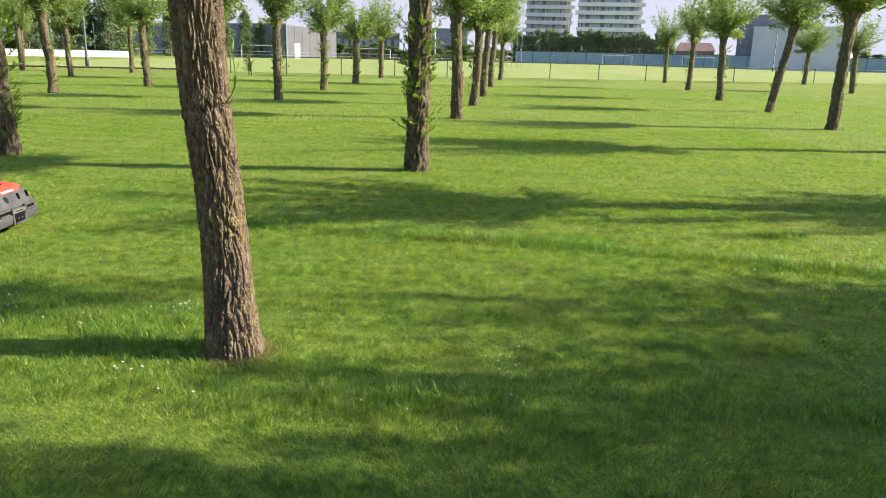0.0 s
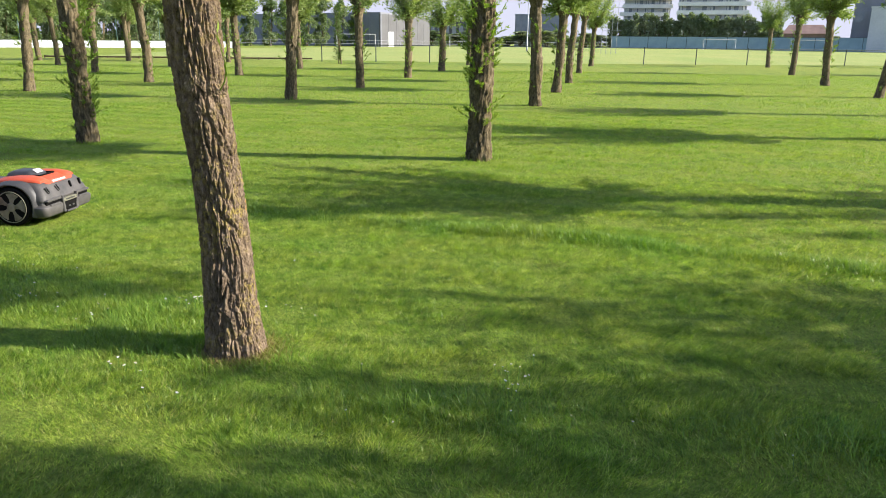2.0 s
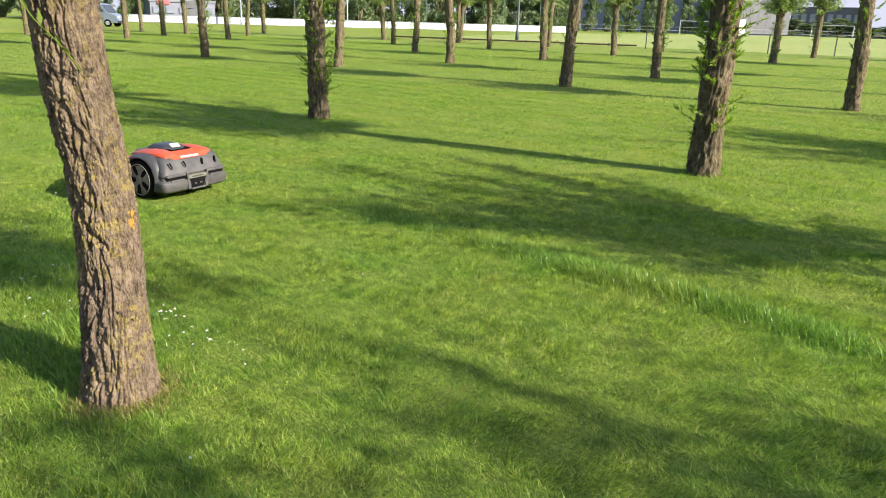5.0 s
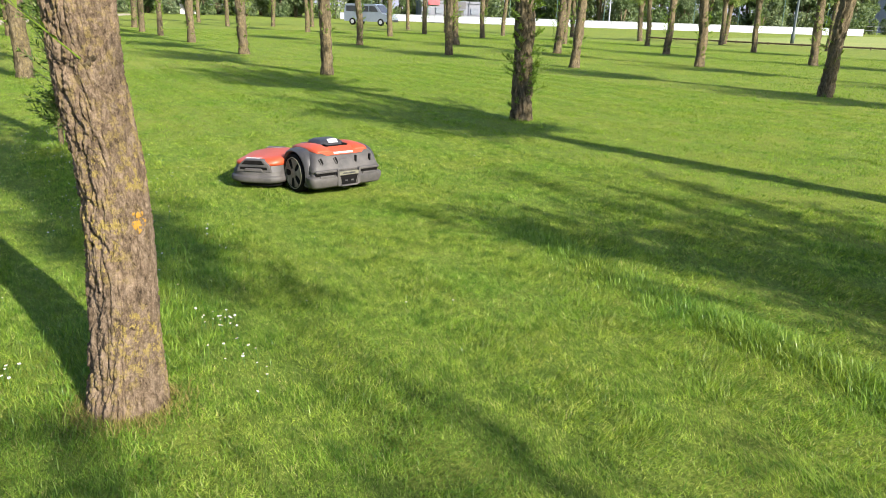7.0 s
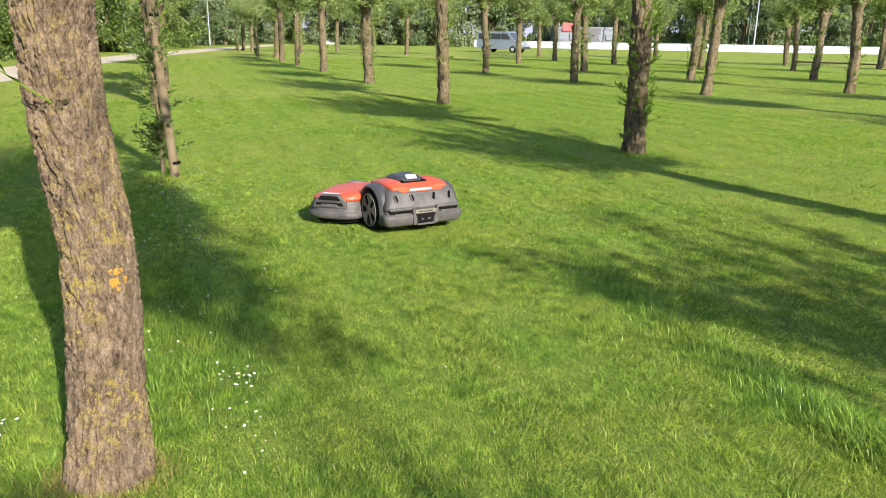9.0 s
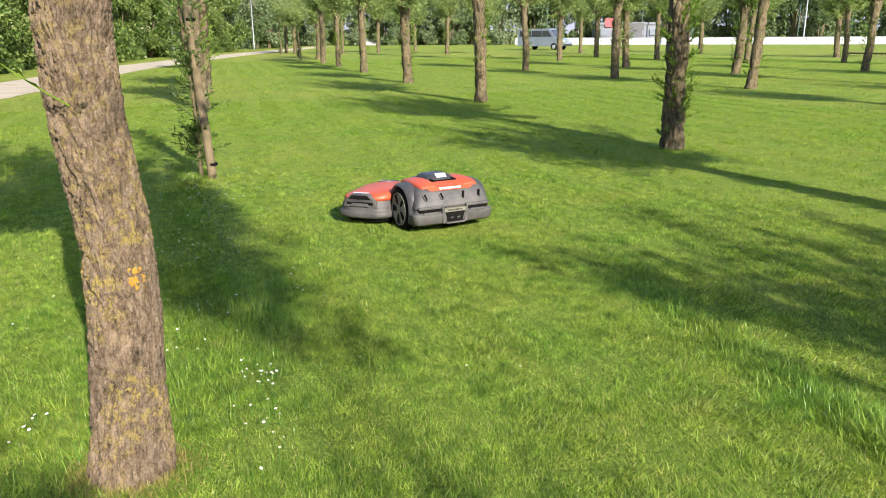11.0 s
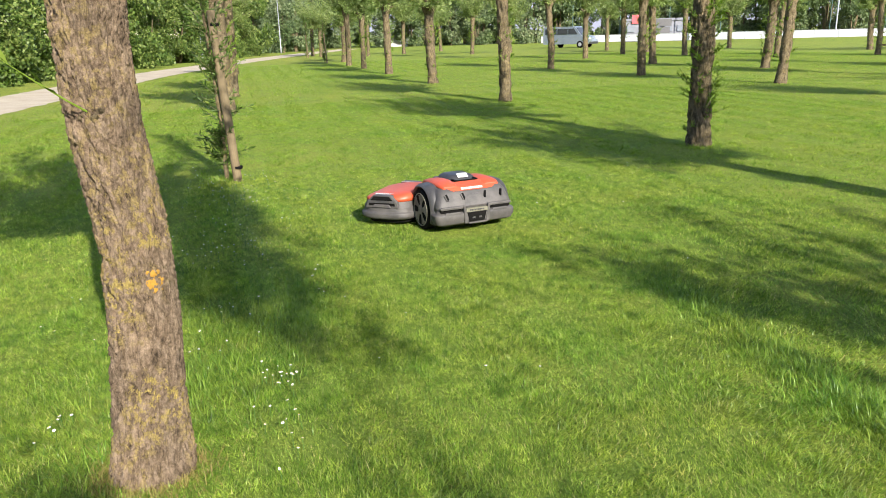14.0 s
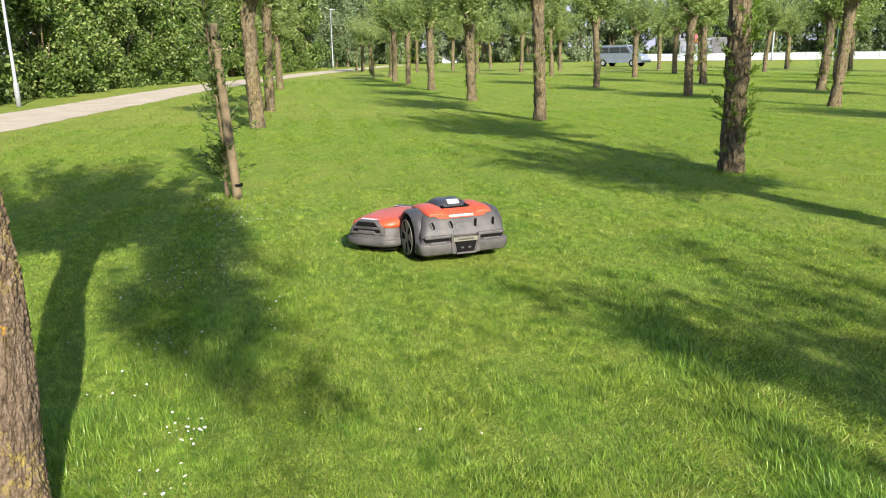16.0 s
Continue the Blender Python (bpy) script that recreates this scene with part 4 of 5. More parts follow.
        part("wheel_plate", disc(x, 0.03, 0.158, 0, 0, [(s * 0.025, 0.122), (s * 0.036, 0.120), (s * 0.032, 0.10), (s * 0.028, 0.05), (s * 0.028, 0.001)]), DARKGREY, wheel, "recessed dark wheel plate", True)
        part("wheel_ring", disc(x, 0.03, 0.158, 0, 0, [(s * 0.040, 0.120), (s * 0.046, 0.122), (s * 0.046, 0.1275), (s * 0.040, 0.129)], 48), PLATE, wheel, "worn pale rim", True)
        rng = random.Random(60 + s)
        for k in range(5):                              # broad spokes caked with clippings
            sp, a0 = Mesh(), 2 * math.pi * k / 5 + 0.5
            wide = rng.uniform(0.30, 0.48)
            rim = [(0.020, -0.5), (0.070, -wide * 0.75), (0.116, -wide * 1.05), (0.119, 0.0), (0.116, wide * 1.05), (0.070, wide * 0.75), (0.020, 0.5)]
            sp.loft([[(x + s * o, 0.03 + r * math.cos(a0 + da), 0.158 + r * math.sin(a0 + da)) for r, da in rim] for o in (0.026, 0.045)])
            bevel(part("spoke", sp, SOILED, wheel, "spoke caked with dried grass"), 0.004)
        part("hub", disc(x, 0.03, 0.158, 0, 0, [(s * 0.030, 0.040), (s * 0.046, 0.036), (s * 0.049, 0.022), (s * 0.046, 0.001)], 20), SOILED, wheel, "", True)
        bevel(part("fender", fender_mesh(x, s), FENDER, mower, "dusty grey fender arched over the wheel", True), 0.004, 2, 50)
    bevel(part("hitch", layered([(-0.09, 0.09, 0.17, 0.46, 0.04, 0.14, 0), (-0.10, 0.10, 0.17, 0.46, 0.04, 0.24, 0), (-0.07, 0.07, 0.18, 0.42, 0.04, 0.33, 0)]), DARKGREY, mower), 0.01)
    # cutting deck, swung to one side on its hitch
    deck = bevel(part("cutting_deck", layered([(-0.30, 0.30, 0.28, 0.665, 0.13, 0.055, 0), (-0.338, 0.338, 0.25, 0.71, 0.15, 0.068, 0), (-0.346, 0.346, 0.242, 0.718, 0.15, 0.085, 0), (-0.344, 0.344, 0.244, 0.715, 0.15, 0.112, 0), (-0.330, 0.330, 0.255, 0.700, 0.148, 0.124, 0),
        (-0.328, 0.328, 0.256, 0.697, 0.146, 0.158, 0), (-0.318, 0.318, 0.262, 0.686, 0.142, 0.170, 0), (-0.306, 0.306, 0.268, 0.672, 0.138, 0.216, 0), (-0.29, 0.29, 0.275, 0.66, 0.13, 0.224, 0)]), GREY, mower, "dusty grey cutting deck shell", True), 0.004)
    deck.matrix_basis = Matrix.Translation((0, 0.14, 0)) @ Matrix.Rotation(deck_turn, 4, "Z")
    part("deck_cover", layered([(-0.312, 0.312, 0.262, 0.68, 0.135, 0.205, 0), (-0.309, 0.309, 0.26, 0.675, 0.135, 0.232, -0.02), (-0.296, 0.296, 0.26, 0.66, 0.13, 0.262, -0.05), (-0.255, 0.255, 0.28, 0.61, 0.12, 0.284, -0.065), (-0.17, 0.17, 0.31, 0.53, 0.09, 0.294, -0.07)]), ORANGE, deck, "faded orange deck cover", True)
    part("deck_skirt", layered([(-0.29, 0.29, 0.29, 0.66, 0.13, 0.03, 0), (-0.31, 0.31, 0.28, 0.68, 0.14, 0.062, 0)]), BLACK, deck)
    for s in (-1, 1):
        side = Matrix.Rotation(radians(90 * s), 4, "Z")

        def on_side(points, depth, out):
            return slab([(s * py, pz) for py, pz in points], depth, Matrix.Translation((s * out, 0, 0)) @ side)

        house = bevel(part("recess_housing", on_side([(0.345, 0.150), (0.635, 0.150), (0.620, 0.205), (0.565, 0.254), (0.415, 0.254), (0.360, 0.210)], 0.06, 0.3285), GREY, deck, "grey housing round the side recess"), 0.006)
        part("side_recess", on_side([(0.375, 0.172), (0.605, 0.172), (0.600, 0.200), (0.560, 0.246), (0.425, 0.246), (0.385, 0.200)], 0.03, 0.3305), BLACK, house, "dark side recess")
        bevel(part("side_grip", on_side([(0.410, 0.158), (0.570, 0.158), (0.555, 0.184), (0.425, 0.184)], 0.02, 0.342), GREY, house, "pale worn grip"), 0.005)
        part("grip_strap", on_side([(0.375, 0.196), (0.615, 0.194), (0.605, 0.212), (0.385, 0.214)], 0.02, 0.336), FENDER, house)
        face = Matrix.Translation((s * 0.262, 0.46, 0.2525)) @ side @ Matrix.Rotation(radians(-66), 4, "X")
        part("deck_lettering", letter_bars(11, 0.026, face, 6, 0.016), WHITE, deck, "white lettering")
    return mower


MOWER_AT = (-3.76, 6.0)
robot_mower(pose(*MOWER_AT, 0.0, 0, 0, 92), radians(45))


# ---- daisies ----
def daisies():
    rng = random.Random(3)
    petals, hearts, stems = Mesh(), Mesh(), Mesh()
    places = []
    for cx, cy, sx, sy, n in ((-1.50, 4.13, 0.07, 0.04, 16), (-1.0, 4.06, 0.12, 0.04, 11), (-1.5, 3.27, 0.10, 0.05, 6), (-2.45, 4.0, 0.25, 0.12, 12), (-2.75, 4.6, 0.2, 0.08, 9), (-3.75, 4.2, 0.3, 0.2, 26), (-5.7, 4.5, 0.5, 0.15, 70), (-2.2, 3.9, 0.5, 0.2, 8), (-6.3, 4.5, 0.7, 0.3, 90), (-3.9, 4.3, 0.7, 0.25, 40), (0.33, 3.36, 0.08, 0.12, 14),
                              (-2.6, 3.15, 0.5, 0.2, 5), (-5.0, 4.9, 1.0, 0.5, 30), (-14.5, 5.8, 1.2, 0.5, 60), (-4.6, 7.6, 0.5, 0.7, 16), (-1.6, 4.9, 0.6, 0.3, 4), (-0.4, 2.9, 1.0, 0.25, 8), (-2.2, 7.9, 1.0, 0.6, 8)):
        places += [(rng.gauss(cx, sx), rng.gauss(cy, sy)) for _ in range(n)]
    for x, y in places:
        h, r = rng.uniform(0.04, 0.07), rng.uniform(0.0038, 0.0066)
        tilt = Vector((rng.uniform(-0.3, 0.5), rng.uniform(-0.3, 0.3), 1)).normalized()
        c = Vector((x, y, h))
        u = tilt.orthogonal().normalized()
        w = tilt.cross(u)
        for k in range(9):
            a0, a1 = 2 * math.pi * (k - 0.42) / 9, 2 * math.pi * (k + 0.42) / 9
            p, q = (u * math.cos(a0) + w * math.sin(a0)) * r, (u * math.cos(a1) + w * math.sin(a1)) * r
            petals.add([c, c + p * 0.9, c + (p + q) * 0.58 + tilt * 0.002, c + q * 0.9], [(0, 1, 2, 3)])
        ring = [c + (u * math.cos(2 * math.pi * k / 6) + w * math.sin(2 * math.pi * k / 6)) * r * 0.35 + tilt * 0.002 for k in range(6)]
        hearts.add([c + tilt * 0.006] + ring, [(0, 1 + k, 1 + (k + 1) % 6) for k in range(6)])
        stems.tube([(x + rng.uniform(-0.01, 0.01), y + rng.uniform(-0.01, 0.01), 0), c], [0.0018, 0.0012], 3, False)
    d = thing("daisies", Matrix(), "small white daisies with yellow hearts in the grass", "flowers", kind="stuff")
    part("petals", petals, PETAL, d)
    part("hearts", hearts, POLLEN, d)
    part("stems", stems, STEM, d)


daisies()


# ---- beyond the lawn ----
def polar(az, dist):
    return Vector((dist * math.sin(radians(az)), dist * math.cos(radians(az)), 0))


def prism(corners, z0, z1):
    me = Mesh()
    n = len(corners)
    me.loft([[(p[0], p[1], z0) for p in corners], [(p[0], p[1], z1) for p in corners]])
    return me


def wall_frame(a, b):
    """A pose at a, x along the wall to b, y into the building, z up; and the length."""
    d = Vector((b[0] - a[0], b[1] - a[1], 0))
    return Matrix.Translation((a[0], a[1], 0)) @ Matrix.Rotation(math.atan2(d.y, d.x), 4, "Z"), d.length


def sports_hall():
    c, l, r = polar(-11.81, 170), polar(-23.89, 212), polar(-8.22, 199)
    hall = thing("sports_hall", Matrix(), "long low sports hall with dark and pale grey cladding", "building")
    far = l + r - c
    part("roof", prism([l, c, r, far], 6.9, 7.25), HALL_DARK, hall)
    m, w = wall_frame(l, c)
    for k in range(18):
        seg = Mesh()
        seg.box((w * (k + 0.5) / 18, 0.2, 3.45), (w / 18 - 0.06, 0.4, 6.9))
        part("cladding_panel", seg, HALL_DARK, hall).matrix_basis = m
    m, w = wall_frame(c, r)
    for k in range(7):
        seg = Mesh()
        seg.box((w * (k + 0.5) / 7, 0.2, 3.45), (w / 7 - 0.08, 0.4, 6.9))
        part("cladding_panel", seg, HALL_PALE, hall, "pale grey cladding").matrix_basis = m
    door = Mesh()
    door.box((w * 0.18, -0.06, 1.6), (3.0, 0.12, 3.2))
    part("door", door, WHITEWALL, hall).matrix_basis = m


sports_hall()


def tower(az0, az1, dist, floors, label, seed):
    rng = random.Random(seed)
    a, b = polar(az0, dist), polar(az1, dist)
    m, w = wall_frame(a, b)
    t = thing("apartment_tower", m, label, "building", "apartment towers")
    h = 3.1
    core = Mesh()
    core.box((w / 2, 8.5, floors * h / 2), (w - 1.6, 14, floors * h))
    part("core", core, WHITEWALL, t)
    band, pane = Mesh(), Mesh()
    band.box((0, 0, 0), (w, 3.0, 1.5))
    pane.box((0, 0, 0), (w / 9 * 0.55, 0.2, 1.7))
    bm, pm = band.data("balcony", CREAM), pane.data("window", GLASS)
    for f in range(2, floors):
        o = part("balcony", bm, CREAM, t)
        o.location = (w / 2 + rng.uniform(-0.8, 0.8), 1.0, f * h + 0.3)
        for k in range(9):
            if rng.random() < 0.8:
                q = part("window", pm, GLASS, t)
                q.location = (w * (k + 0.5) / 9 + rng.uniform(-0.3, 0.3), 1.45, f * h + 1.75)
    for k in range(5):
        pier = Mesh()
        pier.box((w * (k + 0.3) / 4.6, 1.2, floors * h / 2), (0.7, 0.6, floors * h))
        part("pier", pier, WHITEWALL, t)
    roof = Mesh()
    roof.box((w / 2, 8, floors * h + 0.25), (w, 16, 0.5))
    part("roof", roof, CREAM, t)


tower(5.55, 8.99, 330, 12, "white apartment tower with cream balcony bands", 1)
tower(9.25, 14.0, 310, 12, "wide white apartment tower with long balcony bands", 2)


def block(name, a, b, depth, height, wall, label, windows=0, roof=None, base=0.0):
    m, w = wall_frame(a, b)
    t = thing(name, m, label, "building")
    body = Mesh()
    body.box((w / 2, depth / 2, height / 2), (w, depth, height))
    part("wall", body, wall, t)
    top = Mesh()
    if roof:
        top.loft([[(-0.4, -0.4, height), (w + 0.4, -0.4, height), (w + 0.4, depth + 0.4, height), (-0.4, depth + 0.4, height)], [(1, depth * 0.45, height * 1.55), (w - 1, depth * 0.45, height * 1.55), (w - 1, depth * 0.55, height * 1.55), (1, depth * 0.55, height * 1.55)]])
    else:
        top.box((w / 2, depth / 2, height + 0.15), (w + 0.3, depth + 0.3, 0.3))
    part("roof", top, roof or wall, t)
    if windows:
        pane = Mesh()
        pane.box((0, 0, 0), (w / windows * 0.6, 0.2, min(2.4, height * 0.3)))
        pm = pane.data("window", GLASS)
        for k in range(windows):
            q = part("window", pm, GLASS, t)
            q.location = (w * (k + 0.5) / windows, -0.06, height * 0.62)
    return t


block("office_building", polar(20.4, 205), polar(23.5, 205), 14, 12.6, HALL_DARK, "dark brick school block with tall windows", 4)
block("white_hall", polar(21.4, 200), polar(27.5, 196), 4.5, 9.6, WHITEWALL, "white rendered sports building", 0)
block("brick_house", polar(16.4, 236), polar(19.0, 236), 8, 4.4, BRICKRED, "low brick house with a brown roof", 3, BRICKRED)
block("grey_building", polar(-8.3, 265), polar(-3.6, 265), 16, 8.0, HALL_PALE, "long grey building behind the pitch", 9)
block("glass_building", polar(-2.0, 240), polar(1.4, 240), 14, 9.2, GLASS, "blue glass fronted building", 8)
club = block("clubhouse", (-84, 66), (-80, 73), 7, 2.6, HALL_DARK, "low grey pitch-side clubhouse with a red sign", 5)
for name, x0, x1, z0, z1, material, words in (("sign_board", 0.9, 2.4, 2.3, 3.4, SIGN_RED, "plain red sign"), ("fascia", 3.9, 6.0, 1.9, 2.8, HALL_PALE, "grey fascia"), ("shutter", 4.1, 5.8, 0.2, 1.8, HALL_PALE, "grey roller shutter")):
    sign = Mesh()
    sign.box(((x0 + x1) / 2, -0.16, (z0 + z1) / 2), (x1 - x0, 0.12, z1 - z0))
    part(name, sign, material, club, words)
block("white_house", (-108, 41.5), (-107, 44), 4, 2.4, SHADEWALL, "small white house among the trees", 1)


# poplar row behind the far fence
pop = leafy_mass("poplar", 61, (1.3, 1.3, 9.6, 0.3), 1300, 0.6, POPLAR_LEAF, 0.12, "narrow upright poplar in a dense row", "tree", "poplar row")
for k in range(34):
    az = 4.9 + 11.2 * k / 33
    m = Matrix.Translation(polar(az, 262 + rng.uniform(-1, 1))) @ Matrix.Rotation(rng.uniform(0, 6.28), 4, "Z") @ Matrix.Diagonal((1, 1, rng.uniform(0.8, 1.1), 1))
    if k == 0:
        pop.matrix_basis = m
    else:
        copy_thing(pop, m)
for k in range(26):
    az = 15.5 + 20 * k / 25
    copy_thing(pop, Matrix.Translation(polar(az, 285 + rng.uniform(-6, 6))) @ Matrix.Rotation(rng.uniform(0, 6.28), 4, "Z") @ Matrix.Diagonal((1.8, 1.8, rng.uniform(0.35, 0.6), 1)))
for k in range(16):
    az = -9 + 14 * k / 15
    copy_thing(pop, Matrix.Translation(polar(az, 232 + rng.uniform(-6, 6))) @ Matrix.Rotation(rng.uniform(0, 6.28), 4, "Z") @ Matrix.Diagonal((2.2, 2.2, rng.uniform(0.25, 0.5), 1)))


def run_fence(name, pts, height, spacing, label, panel_mat, post_mat, post_r=0.04, panel=True, rails=(1.0,)):
    """Posts along a line, with cloth or board panels between them, or rails alone."""
    t = thing(name, Matrix(), label, "fence")
    for a, b in zip(pts, pts[1:]):
        m, w = wall_frame(a, b)
        n = max(1, round(w / spacing))
        post, pan = Mesh(), Mesh()
        post.tube([(0, 0, -0.1), (0, 0, height + 0.06)], [post_r, post_r], 8)
        pm = post.data("post", post_mat)
        if panel:
            pan.box((w / n / 2, 0.03, height / 2 + 0.03), (w / n - 0.06, 0.04, height - 0.06))
            bm = pan.data("panel", panel_mat)
        for k in range(n):
            step = Matrix.Translation((w * k / n, 0, 0))
            part("post", pm, post_mat, t).matrix_basis = m @ step
            if panel:
                part("panel", bm, panel_mat, t).matrix_basis = m @ step
        for z in rails:
            rail = Mesh()
            rail.tube([(0, 0, height * z), (w, 0, height * z)], [post_r * 0.8, post_r * 0.8], 6)
            part("rail", rail, post_mat, t).matrix_basis = m
    return t


run_fence("pitch_fence", [polar(5.0, 216), polar(17, 205), polar(30, 196), polar(42, 196)], 3.1, 5.0, "blue cloth windscreen fence round the pitch", NET_BLUE, RAILPAINT, 0.06)
run_fence("pitch_fence", [polar(-24, 150), polar(-12, 165), polar(5.0, 216)], 1.3, 6.0, "low grey pitch fence", GALV, GALV, 0.03, False, (1.0, 0.5))
run_fence("pitch_rail", [(-14.6, 51.6), (-0.02, 54.0), (15, 58), (38, 66.2), (60, 75)], 1.12, 3.9, "dark pitch-side rail on slim posts", RAILPAINT, RAILPAINT, 0.035, False)
run_fence("pitch_boards", [(-92, 58), (-66, 84), (-46, 112)], 0.95, 2.6, "white advertising boards along the pitch", BOARD, GALV, 0.03)
run_fence("ball_fence", [(-96, 58), (-70, 87), (-48, 118)], 5.0, 6.5, "tall green ball-stop fence", RAILPAINT, plain("green fence steel", (0.05, 0.11, 0.095), (0.08, 0.14, 0.12), 3), 0.045, False, ())
run_fence("ball_screen", [polar(4.4, 108), polar(5.8, 108)], 12.0, 0.66, "tall galvanised mast frame behind the rail", GALV, GALV, 0.03, False, (1.0, 0.75, 0.5, 0.25))
run_fence("low_edging", [(-34, 50), (-21.5, 52.6), (-16, 54.0)], 0.14, 2.0, "low timber edging at the field's edge", STAKE, STAKE, 0.05)


def pole(x, y, h, r, label, material, lamp=0.0, name="street_lamp", lean=0.0):
    t = thing(name, pose(x, y, 0, 0, lean, 0), label, "lamp" if lamp else "pole")
    p = Mesh()
    p.tube([(0, 0, -0.1), (0, 0, 0.7), (0, 0, 0.75), (0, 0, h)], [r * 1.5, r * 1.5, r, r * 0.6], 12)
    part("post", p, material, t, smooth=True)
    if lamp:
        hd = Mesh()
        hd.box((0.0, lamp * 0.25, h + 0.03), (0.16, lamp, 0.09))
        bevel(part("lamp_head", hd, material, t), 0.02)
    return t


LAMP = "slim grey street lamp beside the path"
pole(-25.9, -0.75, 5.0, 0.055, LAMP, GALV, 0.55)
pole(-56.5, 9.3, 5.0, 0.055, LAMP, GALV, 0.55)
pole(-83.5, 20.3, 6.2, 0.06, LAMP, GALV, 0.7)
FLOOD = "tall floodlight mast beside the playing field"
for x, y, h in ((-26.7, 56.8, 14), (-70, 158, 18), (-63, 146, 18), (-2, 118, 16), (-66.5, 84, 12), (-74, 72, 12), (8, 150, 14), (60, 142, 14)):
    pole(x, y, h, 0.09, FLOOD, RAILPAINT if h == 14 else GALV, 1.2, "floodlight_mast")


def goal(x, y, turn, label="white football goal with a slack net"):
    t = thing("football_goal", pose(x, y, 0, 0, 0, turn), label, "goal", "football goals")
    for sx in (-3.66, 3.66):
        p = Mesh()
        p.tube([(sx, 0, 0), (sx, 0, 2.44)], [0.06, 0.06], 8)
        part("goal_post", p, WHITE, t)
        b = Mesh()
        b.tube([(sx, 0, 2.44), (sx, 0.9, 2.3), (sx, 1.9, 0)], [0.03, 0.03, 0.03], 6)
        part("net_stay", b, GALV, t)
    p = Mesh()
    p.tube([(-3.66, 0, 2.44), (3.66, 0, 2.44)], [0.06, 0.06], 8)
    part("crossbar", p, WHITE, t)


for az, d, turn in ((-28.6, 165, 25), (-25.6, 158, 25), (-13.6, 150, 10), (-5.5, 170, 0), (12.4, 196, 0), (18.0, 190, 0)):
    p = polar(az, d)
    goal(p.x, p.y, turn)


def van(x, y, heading):
    t = thing("van", pose(x, y, 0, 0, 0, heading), "silver blue delivery van parked at the lawn's edge", "van")
    side = [(-2.4, 0.35), (-2.42, 1.0), (-2.3, 1.85), (-2.1, 1.95), (0.7, 1.95), (0.95, 1.88), (1.6, 1.12), (2.3, 0.95), (2.42, 0.6), (2.38, 0.35)]
    body = Mesh()
    body.loft([[(px, s * wy, pz if wy > 0.8 or pz < 1.2 else pz) for px, pz in side] for s, wy in ((-1, 0.93), (-1, 0.95), (1, 0.95), (1, 0.93))])
    bevel(part("body", body, VANPAINT, t), 0.08, 3, 25)
    for s in (-1, 1):
        for x0, x1 in ((-2.15, -0.95), (-0.85, 0.2)):
            g = Mesh()
            g.box(((x0 + x1) / 2, s * 0.955, 1.5), (x1 - x0, 0.02, 0.5))
            part("side_window", g, VANGLASS, t)
        g = Mesh()
        g.loft([[(0.3, s * 0.95, 1.26), (1.25, s * 0.95, 1.26), (0.85, s * 0.95, 1.76), (0.3, s * 0.95, 1.76)], [(0.3, s * 0.97, 1.26), (1.25, s * 0.97, 1.26), (0.85, s * 0.97, 1.76), (0.3, s * 0.97, 1.76)]])
        part("door_window", g, VANGLASS, t)
        lt = Mesh()
        lt.box((2.36, s * 0.7, 0.85), (0.12, 0.3, 0.18))
        part("headlight", lt, WHITE, t)
        for wx in (-1.5, 1.5):
            w = Mesh()
            w.tube([(wx, s * 0.78, 0.32), (wx, s * 0.97, 0.32)], [0.32, 0.32], 20)
            wh = part("wheel", w, BLACK, t)
            rm = Mesh()
            rm.tube([(wx, s * 0.96, 0.32), (wx, s * 0.985, 0.32)], [0.19, 0.17], 16)
            part("rim", rm, GALV, wh)
    ws = Mesh()
    ws.box((1.30, 0, 1.52), (0.02, 1.6, 0.85), Matrix.Rotation(radians(-40), 3, "Y"))
    part("windscreen", ws, VANGLASS, t)
    bp = Mesh()
    bp.box((2.42, 0, 0.45), (0.12, 1.75, 0.2))
    part("bumper", bp, DARKGREY, t)


van(-61.6, 43.5, 30)


# ---- grass ----
def lump(x, y, s, seed):
    """Smooth value noise between 0 and 1 on arrays."""
    g = np.random.default_rng(seed).random((97, 97))
    u, v = x * s + 1000, y * s + 1000
    i, j = np.floor(u).astype(int), np.floor(v).astype(int)
    fu, fv = u - i, v - j
    fu, fv = fu * fu * (3 - 2 * fu), fv * fv * (3 - 2 * fv)
    i, j, i1, j1 = i % 97, j % 97, (i + 1) % 97, (j + 1) % 97
    return g[i, j] * (1 - fu) * (1 - fv) + g[i1, j] * fu * (1 - fv) + g[i, j1] * (1 - fu) * fv + g[i1, j1] * fu * fv


def ribbons(x, y):
    """Where the mower has left the grass long: between two passes, beside the near willow, and before it."""
    h = 0.9 * np.exp(-((y - (6.12 - 0.21 * x + 0.07 * np.sin(x * 1.7))) / 0.15) ** 2) * np.clip(1.7 * lump(x, y, 1.8, 3) - 0.2, 0, 1) * np.clip((x + 3.2) / 2.2, 0, 1)
    h += 0.8 * np.exp(-((y - (3.85 - 0.55 * (x + 2.0))) / 0.42) ** 2 - ((x + 2.1) / 0.8) ** 2) * np.clip(1.8 * lump(x, y, 1.9, 4) - 0.15, 0, 1)
    h += 0.6 * np.exp(-((y - (3.10 - 0.03 * x)) / 0.16) ** 2) * (x > -0.6) * np.clip(1.6 * lump(x, y, 1.4, 6) - 0.1, 0, 1)
    return h


